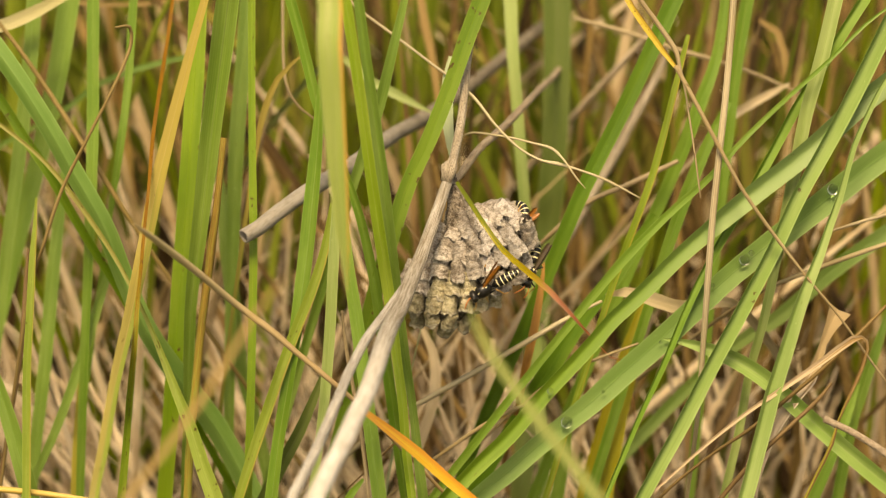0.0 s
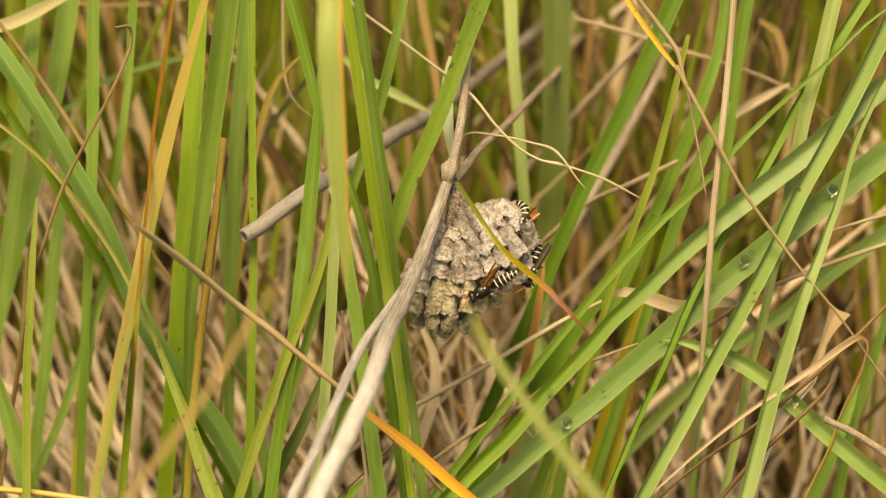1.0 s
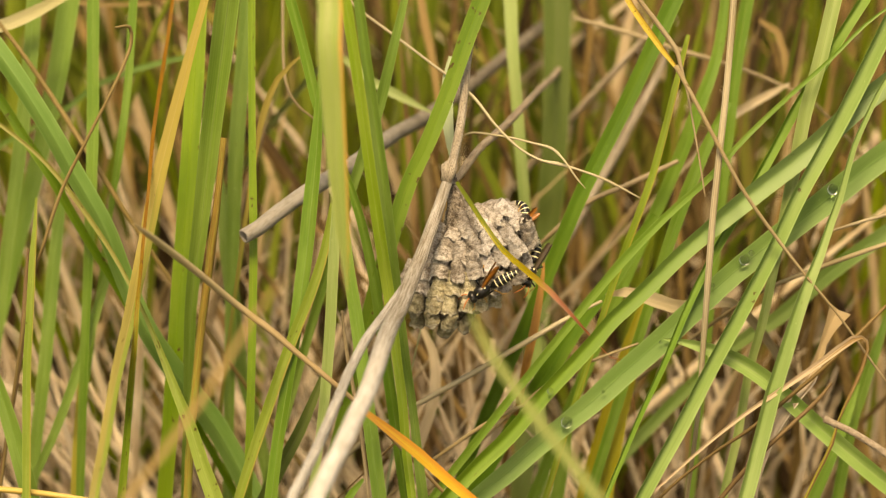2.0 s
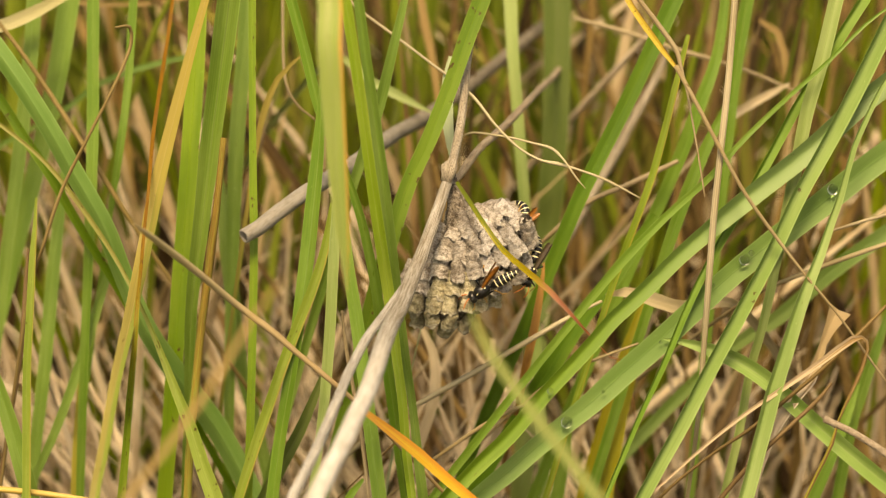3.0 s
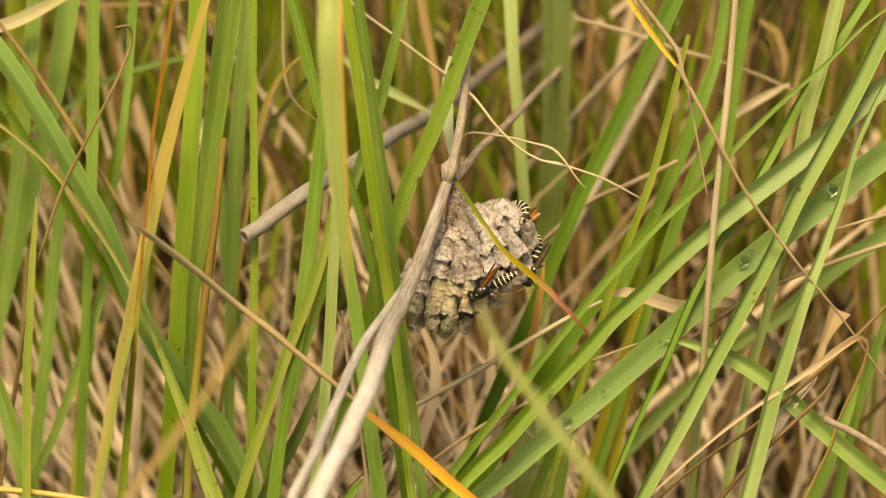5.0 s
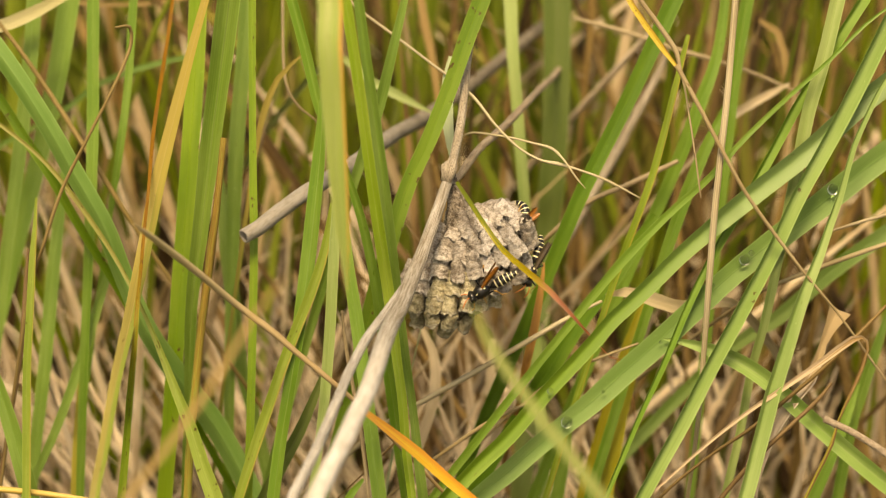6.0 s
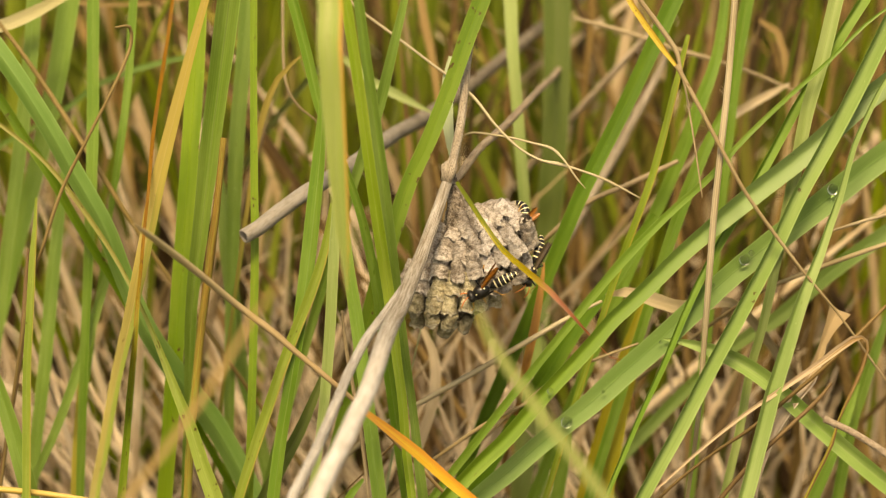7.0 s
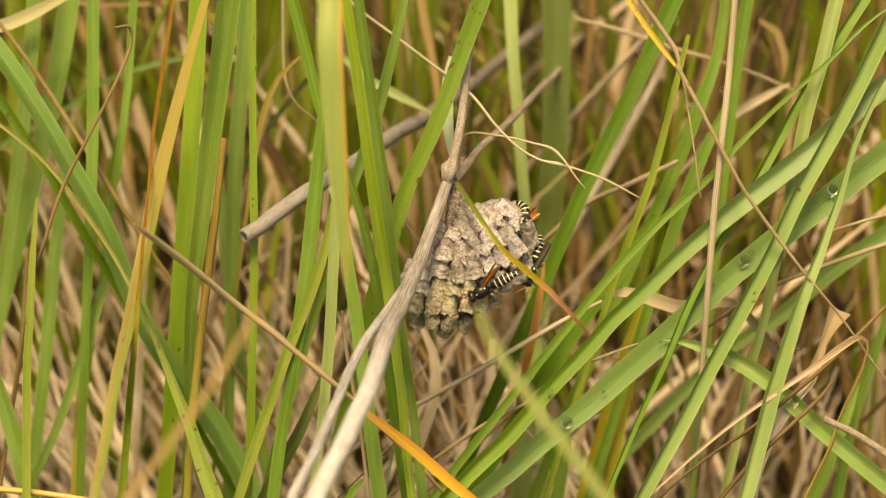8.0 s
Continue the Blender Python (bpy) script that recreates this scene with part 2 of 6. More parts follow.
def transported(c):
    """Tangent, side and face vectors carried along a curve without twist."""
    t = np.gradient(c, axis=0)
    t /= np.linalg.norm(t, axis=1)[:, None] + 1e-12
    side = np.zeros_like(t)
    start = np.cross(t[0], (0.31, -0.82, 0.48))
    side[0] = start / np.linalg.norm(start)
    for i in range(1, len(t)):
        v = side[i - 1] - t[i] * (side[i - 1] @ t[i])
        side[i] = v / (np.linalg.norm(v) + 1e-12)
    return t, side, np.cross(side, t)


def ribbon(rows, fold=0.25, roll=0.0, step=0.0035, thick=0.00022, wave=0.0, seed=0):
    """Verts, faces and uvs of a grass leaf: a folded strip with a keel, thickness and slightly wavy edges. rows: metres, width last."""
    c = spline(rows, step)
    pos, w = c[:, :3], np.maximum(c[:, 3], 0.0003)
    t, side, face = frames_along(pos)
    a = radians(roll)
    side, face = side * math.cos(a) + face * math.sin(a), face * math.cos(a) - side * math.sin(a)
    n = len(pos)
    length = np.concatenate([[0], np.cumsum(np.linalg.norm(np.diff(pos, axis=0), axis=1))])
    s = length / length[-1]
    rng = np.random.RandomState(seed)
    ph = rng.rand(4) * 6.28
    us = (0.0, 0.25, 0.475, 0.525, 0.75, 1.0)
    verts, uvs = [], []
    for back in (0, 1):
        for i in range(n):
            for u in us:
                x = u - 0.5
                lift = fold * (abs(x) - 0.25) * w[i]
                ripple = (math.sin(length[i] * 60 + ph[0]) * 0.012 + math.sin(length[i] * 210 + ph[1 if x < 0 else 2]) * 0.006) * w[i] * (abs(x) * 2) ** 2
                th = thick * (1.6 if abs(x) < 0.1 else 1.0) * (0.25 if abs(x) > 0.45 else 1.0)
                p = pos[i] + side[i] * (x * w[i] * (1 - 0.12 * fold) + ripple) + face[i] * (lift - back * th)
                verts.append(p)
                uvs.append((u, s[i]))
    m = len(us)
    faces = []
    for back in (0, 1):
        o = back * n * m
        for i in range(n - 1):
            for j in range(m - 1):
                q = (o + i * m + j, o + i * m + j + 1, o + (i + 1) * m + j + 1, o + (i + 1) * m + j)
                faces.append(q if back else q[::-1])
    o = n * m
    for j in (0, m - 1):
        start = len(verts)
        for i in range(n):
            verts += [verts[i * m + j], verts[o + i * m + j]]
            uvs += [(us[j], s[i])] * 2
        for i in range(n - 1):
            a = start + 2 * i
            q = (a, a + 2, a + 3, a + 1)
            faces.append(q if j else q[::-1])
    return np.array(verts), faces, uvs


def midrib(rows, fold, roll):
    """A thin keel along the middle of a leaf."""
    c = spline(rows, 0.0035)
    t, side, face = frames_along(c[:, :3])
    a = radians(roll)
    face = face * math.cos(a) - side * math.sin(a)
    w = np.maximum(c[:, 3:4], 0.0003)
    keel = np.hstack([c[:, :3] - face * (0.225 * fold * w), w * 0.035 + 0.00004])
    return tube(keel, sides=5, step=1.0)


def tube(rows, sides=8, step=0.005, rough=0.0, seed=0, hollow=0.0):
    """Verts, faces and uvs of a stem or stick with closed ends; hollow sinks a pit of that depth into its far end."""
    c = spline(rows, step)
    pos, w = c[:, :3], np.maximum(c[:, 3], 0.0002)
    t, side, face = transported(pos)
    length = np.concatenate([[0], np.cumsum(np.linalg.norm(np.diff(pos, axis=0), axis=1))])
    s = length / length[-1] if not rough else length
    rng = np.random.RandomState(seed)
    ph = rng.rand(6) * 6.28
    verts, uvs, faces = [], [], []
    rings = [(i, 1.0, 0.0) for i in range(len(pos))]
    if hollow:
        last = len(pos) - 1
        rings += [(last, 0.74, 0.0003), (last, 0.62, -hollow)]
    for i, k, off in rings:
        for j in range(sides + 1):
            a = 2 * math.pi * j / sides
            rr = w[i] / 2 * k * (1 + rough * (math.sin(3 * a + length[i] * 60 + ph[0]) * 0.5 + math.sin(length[i] * 240 + ph[1] + a) * 0.35 + math.sin(5 * a + length[i] * 500 + ph[2]) * 0.3))
            verts.append(pos[i] + t[i] * off + side[i] * math.cos(a) * rr + face[i] * math.sin(a) * rr)
            uvs.append((j / sides, s[i]))
    m = sides + 1
    for i in range(len(rings) - 1):
        for j in range(sides):
            faces.append((i * m + j, i * m + j + 1, (i + 1) * m + j + 1, (i + 1) * m + j))
    faces.append(tuple(range(sides))[::-1])
    o = (len(rings) - 1) * m
    faces.append(tuple(o + j for j in range(sides)))
    return np.array(verts), faces, uvs


# ---- ground ----
def soil():
    k = Tree("leaf_litter_soil")
    at = k.node("ShaderNodeTexCoord").outputs["Object"]
    a, b = k.noise(at, 6.0, 6.0), k.noise(at, 90.0, 6.0, 0.7)
    col = k.mix(k.ramp(a, 0.35, 0.65), (0.045, 0.03, 0.016), (0.075, 0.055, 0.028))
    col = k.mix(k.math("MULTIPLY", k.ramp(b, 0.5, 0.7), 0.6), col, (0.13, 0.095, 0.05))
    k.put(k.bsdf, "Base_Color", col)
    k.put(k.bsdf, "Roughness", 0.95)
    k.put(k.bsdf, "Normal", k.node("ShaderNodeBump", Strength=0.8, Distance=0.01, Height=b).outputs[0])
    return k.mat


def build_ground():
    verts, faces = [], []
    radii = [0.0] + [0.05 * 1.22 ** i for i in range(48)]
    n = 40
    for i, rad in enumerate(radii):
        for j in range(n):
            a = 2 * math.pi * j / n
            x, y = rad * math.cos(a), rad * math.sin(a) + 0.3
            z = noise.noise((x * 3, y * 3, 0.0)) * 0.012 + noise.noise((x * 0.2, y * 0.2, 5.0)) * 0.12 * min(1.0, rad / 6.0)
            verts.append((x, y, z - 0.006))
    for i in range(len(radii) - 1):
        for j in range(n):
            k = (j + 1) % n
            faces.append((i * n + j, i * n + k, (i + 1) * n + k, (i + 1) * n + j)[::-1])
    ob = new("ground", plain_mesh("ground", verts, faces, mat=soil()))
    tagged(ob, "dark soil littered with dead grass, a meadow floor", "ground", kind="structure")


build_ground()

# ---- grass blades and stems round the nest; millimetres, width last, from the root to the tip ----
BLADE_LABEL = {
    "MID": "green grass blade rising from the meadow floor",
    "DEEP": "dark green grass blade standing further back", "PALE": "pale green grass blade with a light sheen",
    "VIVID": "saturated green grass blade, straight and narrow", "LIME": "lime green grass blade, lit from above", "SOFT": "long soft green grass blade with faint dark spots", "FRESH": "fresh green grass blade with small brown spots", "LEAFY": "leafy green grass blade with small rust spots", "DULL": "broad dull blue-green grass blade with water drops", "OLIVE": "olive-yellow grass blade ageing among dead stalks",
    "YELLOWGREEN": "yellow-green grass blade with browning edge", "SPOTTED": "green grass blade with dark spots and dry tip",
    "RUSTGREEN": "narrow green grass blade with spotted rust-brown upper part", "GOLDEN": "golden-yellow ageing grass blade, green along one side",
    "RUST": "rust-coloured dying grass blade", "EDGED": "pale green grass blade with an orange edge", "YELLOW": "yellowed grass leaf",
    "ORANGE": "orange dying grass blade", "TINTED": "narrow grass blade turning pink", "CURLED": "curled dry grass blade",
    "BUFF": "pale buff dead grass leaf, twisted", "SCORCHED": "scorched brown dry stub", "CREAMY": "cream-yellow dead grass leaf, arching over", "PAPERY": "pale papery dead grass leaf", "DRYBLUR": "tan dry grass blade", "TAN": "thin tan dry grass stem",
    "STRAW": "straw-coloured dry grass stem", "PALESTEM": "thin pale straw-coloured grass stem, wavy", "BROWN": "thin dark brown withered stem", "UMBER": "thin umber-brown withered stem", "GOLDSTEM": "yellow dry grass stem lying low",
    "TWIGBARK": "grey-brown broken twig", "ASHBARK": "ashen grey-brown plant stalk", "WEATHERED": "weathered pale plant stalk", "GREYBARK": "grey weathered woody stem", "PALEBARK": "bleached grey woody stalk beside the nest stalk", "GROOVED": "broad grooved olive-green grass blade", "LONGSOFT": "long grass blade, fresh green below and paler above", "LEANER": "thin brown dry grass stem leaning over", "OVAL": "small pale grey-green leaf", "NEARLEAF": "faded yellow-green grass blade",
}
MAT_KEY = {"MID": MID, "DEEP": DEEP, "PALE": PALE, "DULL": DULL, "LEAFY": LEAFY, "FRESH": FRESH, "SOFT": SOFT, "LIME": LIME, "VIVID": VIVID, "OLIVE": OLIVE, "YELLOWGREEN": YELLOWGREEN, "SPOTTED": SPOTTED,
           "RUSTGREEN": RUSTGREEN, "GOLDEN": GOLDEN, "RUST": RUST, "EDGED": EDGED, "YELLOW": YELLOW, "ORANGE": ORANGE, "TINTED": TINTED, "CURLED": CURLED,
           "PAPERY": PAPERY, "CREAMY": CREAMY, "BUFF": BUFF, "SCORCHED": SCORCHED, "DRYBLUR": DRYBLUR, "TAN": TAN, "STRAW": STRAW, "PALESTEM": PALESTEM, "BROWN": BROWN, "UMBER": UMBER, "GOLDSTEM": GOLDSTEM, "TWIGBARK": TWIGBARK,
           "WEATHERED": WEATHERED, "ASHBARK": ASHBARK, "GREYBARK": GREYBARK, "PALEBARK": PALEBARK, "GROOVED": GROOVED, "LONGSOFT": LONGSOFT, "LEANER": LEANER, "OVAL": OVAL, "NEARLEAF": NEARLEAF}
LABEL_OF = {m: BLADE_LABEL[k] for k, m in MAT_KEY.items()}
GREEN = {LEAFY, FRESH, SOFT, LIME, VIVID, MID, DEEP, PALE, DULL, OLIVE, YELLOWGREEN, SPOTTED, RUSTGREEN, EDGED, OVAL, NEARLEAF, GROOVED, LONGSOFT}
count = [0]


def place(name, mesh_parts, mat, origin, label, category, group):
    verts, faces, uvs = mesh_parts
    ob = new(name, plain_mesh(name, (verts - origin).tolist(), faces, uvs, mat))
    ob.location = origin
    return tagged(ob, label, category, group)


def blade(mat, rows, fold=0.25, roll=0.0, label=""):
    count[0] += 1
    rows = [[v / 1000 for v in r] for r in rows]
    parts = ribbon(rows, fold, roll, seed=count[0])
    green = mat in GREEN
    ob = place("grass_blade" if green else "dry_grass_blade", parts, mat, np.array(rows[0][:3]), label or LABEL_OF[mat], "grass blade",
                 "green grass blades" if green else "dry grass blades")
    if max(r[3] for r in rows) > 0.0021:
        v, f, u = midrib(rows, fold, roll)
        rib = new("midrib", plain_mesh("midrib", (v - np.array(rows[0][:3])).tolist(), f, u, mat))
        rib.parent = ob
    return ob


def stem(mat, rows, label="", hinge=0):
    count[0] += 1
    rows = [[v / 1000 for v in r] for r in rows]
    parts = tube(rows, sides=8, step=0.0015, seed=count[0])
    return place("dry_stalk", parts, mat, np.array(rows[hinge][:3]), label or LABEL_OF[mat], "dry stalk", "dry grass stalks")


def stick(mat, rows, label="", name="woody_stalk", lumpy=0.08):
    count[0] += 1
    rows = [[v / 1000 for v in r] for r in rows]
    parts = tube(rows, sides=16, step=0.002, rough=lumpy, seed=count[0], hollow=0.006)
    return place(name, parts, mat, np.array(rows[0][:3]), label or LABEL_OF[mat], "plant stalk", "woody stalks")


blade(DULL, [(-7.6, -3.5, -3.0, 5.2), (-27.6, 4.5, 56.6, 5.8), (-53.2, 14.6, 113.1, 5.8), (-63.6, 18.8, 133.8, 6.0), (-74.2, 19.0, 150.9, 5.8), (-82.3, 17.4, 166.3, 5.2), (-88.0, 18.8, 181.1, 5.0), (-93.2, 19.0, 198.2, 5.0), (-102.2, 22.5, 215.2, 5.0), (-105.3, 23.3, 221.6, 4.9), (-114.5, 27.9, 236.3, 4.9), (-124.1, 33.7, 248.5, 4.9), (-137.3, 41.6, 265.6, 3.5), (-148.4, 56.2, 273.8, 0.5)], fold=-0.7, label='broad dull green grass blade, folded along its midrib')
blade(LEAFY, [(-23.3, 36.3, -3.0, 2.2), (-52.7, 35.6, 84.0, 2.4), (-90.6, 34.7, 168.0, 2.4), (-102.1, 34.5, 191.1, 2.7), (-110.6, 36.6, 207.5, 2.8), (-116.0, 39.9, 214.6, 2.8), (-121.0, 43.2, 221.7, 2.8), (-126.7, 46.9, 229.6, 2.7), (-135.5, 52.6, 241.8, 1.9), (-142.8, 65.3, 245.9, 0.4)])
blade(SPOTTED, [(-14.2, -85.6, -3.0, 4.3), (-34.4, -62.7, 70.4, 4.8), (-60.4, -33.1, 140.9, 4.8), (-64.3, -28.6, 150.4, 4.1), (-66.8, -25.1, 157.9, 3.5), (-71.4, -19.5, 167.7, 2.6), (-75.3, -14.5, 176.1, 1.8), (-78.9, -10.1, 183.2, 1.2), (-82.2, -7.1, 189.5, 1.1), (-88.5, -0.6, 198.8, 1.2), (-94.5, 3.3, 207.0, 1.4), (-100.6, 6.8, 214.6, 1.4), (-105.9, 9.5, 220.3, 1.2), (-111.2, 11.6, 224.9, 1.1), (-121.8, 15.1, 232.4, 1.1), (-133.1, 18.9, 240.5, 0.7), (-142.6, 30.0, 241.2, 0.4)], fold=0.4)
stem(UMBER, [(-142.4, -5.3, -3.0, 0.8), (-130.2, -3.5, 86.8, 0.9), (-114.5, -1.3, 173.6, 0.9), (-111.5, -0.8, 188.8, 0.9), (-106.9, -3.6, 201.8, 1.0), (-101.0, -0.5, 217.8, 1.0), (-93.3, 4.0, 232.1, 0.9), (-85.8, 10.3, 245.7, 0.9), (-82.5, 14.1, 253.8, 1.0), (-82.7, 13.9, 258.2, 0.9), (-86.0, 10.1, 259.4, 0.6)], label='thin brown withered grass stem with a hooked tip')
blade(YELLOWGREEN, [(-110.9, -85.6, -3.0, 2.0), (-110.9, -62.7, 70.4, 2.3), (-110.9, -33.1, 140.9, 2.3), (-110.9, -24.8, 158.6, 2.3), (-110.8, -17.8, 173.6, 2.3), (-110.0, -11.5, 187.2, 2.1), (-109.3, -5.1, 200.9, 1.8), (-108.7, -1.9, 207.7, 1.2), (-108.4, 1.3, 214.5, 0.5)])
blade(MID, [(-110.1, 9.7, -3.0, 2.2), (-107.9, 15.6, 54.0, 2.5), (-105.1, 23.3, 108.1, 2.5), (-102.9, 29.0, 143.9, 2.6), (-100.9, 35.9, 172.8, 2.7), (-99.7, 41.3, 191.5, 3.2), (-98.9, 51.2, 215.1, 3.5), (-98.9, 59.3, 232.4, 3.5), (-98.8, 67.3, 249.8, 3.5), (-98.6, 76.2, 268.9, 2.5), (-98.5, 91.7, 278.8, 0.4)])
blade(MID, [(-150.0, 24.6, -3.0, 3.3), (-141.2, 41.7, 79.7, 3.7), (-129.8, 63.8, 159.4, 3.7), (-126.5, 70.2, 180.3, 4.0), (-123.2, 78.9, 203.6, 4.3), (-120.4, 90.1, 227.6, 4.6), (-119.6, 95.7, 239.6, 4.6), (-117.9, 107.5, 264.8, 3.2), (-116.4, 125.2, 279.8, 0.4)])
blade(MID, [(-167.4, 42.9, -3.0, 4.6), (-151.2, 60.9, 77.7, 5.1), (-130.4, 84.0, 155.4, 5.1), (-123.2, 92.1, 179.8, 5.4), (-116.4, 102.4, 206.7, 6.1), (-111.8, 114.6, 232.9, 6.4), (-105.8, 130.8, 267.5, 4.5), (-100.7, 152.2, 290.4, 0.4)])
blade(MID, [(-123.0, 34.8, -3.0, 1.5), (-111.8, 46.6, 89.3, 1.6), (-97.5, 61.8, 178.6, 1.6), (-93.9, 65.5, 198.5, 2.3), (-91.3, 74.5, 217.8, 2.3), (-89.5, 86.3, 243.0, 2.5), (-88.6, 92.5, 256.3, 1.7), (-87.8, 105.6, 261.4, 0.4)])
blade(RUSTGREEN, [(-99.5, -41.7, -3.0, 2.0), (-93.6, -37.2, 69.9, 2.3), (-86.0, -31.4, 139.9, 2.3), (-84.2, -30.0, 154.6, 2.1), (-83.2, -30.3, 163.3, 1.9), (-81.7, -34.3, 173.8, 1.9), (-79.4, -37.6, 190.4, 1.6), (-78.9, -30.0, 199.6, 1.2), (-79.2, -17.8, 202.0, 1.0), (-79.1, -8.6, 207.5, 0.9), (-78.0, -1.5, 218.2, 0.9), (-78.1, 14.1, 225.5, 1.1), (-78.3, 41.9, 230.7, 1.1), (-76.7, 62.1, 243.2, 1.1), (-75.9, 65.5, 250.5, 1.1), (-74.5, 71.5, 263.4, 0.8), (-73.3, 84.6, 268.3, 0.4)], fold=0.4)
golden_blade = blade(GOLDEN, [(-93.1, -206.3, -3.0, 2.5), (-89.2, -157.1, 88.1, 2.7), (-84.1, -93.8, 176.2, 2.7), (-83.0, -79.9, 182.4, 2.9), (-82.0, -57.8, 189.6, 3.1), (-80.6, -30.9, 195.2, 3.7), (-79.4, -6.0, 201.3, 4.1), (-76.1, 4.4, 216.4, 4.2), (-71.3, 13.6, 233.9, 3.5), (-67.4, 20.0, 247.5, 2.7), (-62.3, 27.6, 264.0, 2.1), (-58.3, 33.5, 276.5, 1.5), (-55.1, 46.4, 281.0, 0.4)], fold=0.35, roll=10)
blade(FRESH, [(-89.3, 3.1, -3.0, 4.1), (-85.1, 8.2, 56.6, 4.5), (-79.8, 14.6, 113.1, 4.5), (-76.4, 18.8, 145.6, 4.8), (-73.8, 28.7, 176.3, 4.9), (-71.3, 40.3, 205.9, 5.1), (-69.5, 51.6, 230.3, 5.2), (-68.4, 61.7, 251.8, 5.1), (-67.0, 74.5, 279.3, 3.5), (-65.8, 93.2, 296.3, 0.4)], fold=0.15)
grooved_blade = blade(GROOVED, [(-78.5, 6.8, -3.0, 2.9), (-75.3, 10.1, 74.0, 3.2), (-71.2, 14.4, 148.0, 3.2), (-69.5, 16.1, 175.4, 3.8), (-66.2, 19.0, 198.2, 5.0), (-63.0, 25.8, 222.2, 6.2), (-59.9, 33.7, 243.9, 6.9), (-57.6, 41.5, 260.6, 7.1), (-52.3, 59.3, 298.9, 5.0), (-47.9, 82.2, 324.7, 0.4)], fold=0.9)
stick(SCORCHED, [(-76.4, -33.9, -3.0, 2.0), (-73.2, -24.1, 64.1, 2.2), (-68.9, -14.2, 145.8, 2.3), (-66.4, -6.5, 169.5, 2.3), (-64.5, -1.8, 184.2, 2.3), (-62.5, 2.1, 197.5, 2.3), (-61.0, 4.8, 208.0, 2.1), (-59.8, 8.4, 218.0, 1.8), (-59.2, 11.0, 223.5, 1.7), (-58.8, 12.5, 226.8, 1.7)], label='orange-brown rolled dry leaf stub with dark blotches', name="dry_leaf_stub")
straight_blade = blade(FRESH, [(-57.1, -61.0, -3.0, 2.2), (-55.2, -43.9, 67.2, 2.5), (-52.7, -21.8, 134.3, 2.5), (-51.8, -13.9, 156.1, 2.3), (-51.1, -4.4, 178.7, 2.3), (-50.7, 3.0, 197.1, 2.3), (-51.0, 18.2, 232.0, 2.0), (-51.0, 33.0, 263.7, 2.0), (-51.0, 39.1, 276.7, 1.4), (-51.0, 52.2, 281.6, 0.4)], fold=0.35)
blade(MID, [(-66.2, 15.7, -3.0, 3.0), (-64.5, 31.7, 73.3, 3.3), (-62.3, 52.3, 146.5, 3.3), (-61.3, 61.3, 175.2, 4.0), (-59.9, 69.4, 202.2, 4.6), (-57.8, 78.0, 225.2, 4.4), (-56.3, 86.3, 243.0, 4.3), (-54.4, 97.0, 266.1, 3.0), (-52.8, 114.0, 279.3, 0.4)])
blade(GOLDEN, [(-80.4, 53.4, -3.0, 1.2), (-69.7, 44.0, 94.9, 1.3), (-55.9, 44.9, 189.9, 1.3), (-53.1, 49.6, 207.0, 1.4), (-50.4, 52.8, 218.7, 1.9), (-46.5, 54.7, 227.4, 1.6), (-40.0, 55.6, 234.0, 0.5)])
stem(TAN, [(100.0, 63.3, -3.0, 0.4), (40.4, 61.4, 106.4, 0.5), (-36.1, 58.9, 212.7, 0.5), (-40.8, 58.7, 217.1, 0.7), (-43.7, 59.5, 221.2, 0.8), (-45.1, 61.9, 226.3, 0.9), (-45.5, 66.6, 236.4, 0.9), (-45.6, 72.1, 248.1, 0.9), (-45.8, 78.2, 261.1, 0.6), (-45.9, 91.2, 266.0, 0.4)])
swaying_blade = blade(MID, [(3.5, -25.0, -3.0, 3.1), (-5.0, -13.8, 86.4, 3.4), (-16.0, 0.5, 172.7, 3.4), (-18.2, 3.4, 188.4, 3.1), (-22.0, 8.1, 205.6, 2.6), (-27.1, 12.7, 220.2, 2.3), (-32.8, 17.6, 233.0, 3.1), (-36.8, 24.3, 247.5, 3.1), (-40.9, 30.8, 261.3, 3.1), (-42.4, 32.7, 265.4, 3.1), (-48.3, 40.2, 281.4, 2.2), (-53.2, 54.4, 288.7, 0.4)], fold=0.8)
broad_blade = blade(MID, [(-61.0, -61.2, -3.0, 3.3), (-54.4, -45.5, 68.2, 3.7), (-45.8, -25.3, 136.3, 3.7), (-43.6, -20.0, 152.5, 3.6), (-41.2, -15.9, 165.8, 3.6), (-38.8, -9.5, 179.5, 3.8), (-36.2, -1.9, 196.0, 4.4), (-34.5, 3.6, 210.2, 4.4), (-33.2, 7.8, 221.5, 3.9), (-32.0, 12.4, 236.0, 2.4), (-31.4, 15.0, 246.3, 0.8)], fold=0.5, roll=15)
blade(YELLOWGREEN, [(-92.5, -61.8, -3.0, 2.5), (-76.2, -46.6, 68.7, 2.7), (-55.3, -27.0, 137.3, 2.7), (-50.3, -22.3, 152.1, 2.9), (-45.3, -18.0, 166.1, 3.0), (-40.1, -12.7, 179.8, 3.0), (-35.0, -8.3, 191.6, 2.9), (-31.5, -4.5, 202.2, 2.4), (-29.5, -0.3, 213.6, 1.1)], fold=0.35)
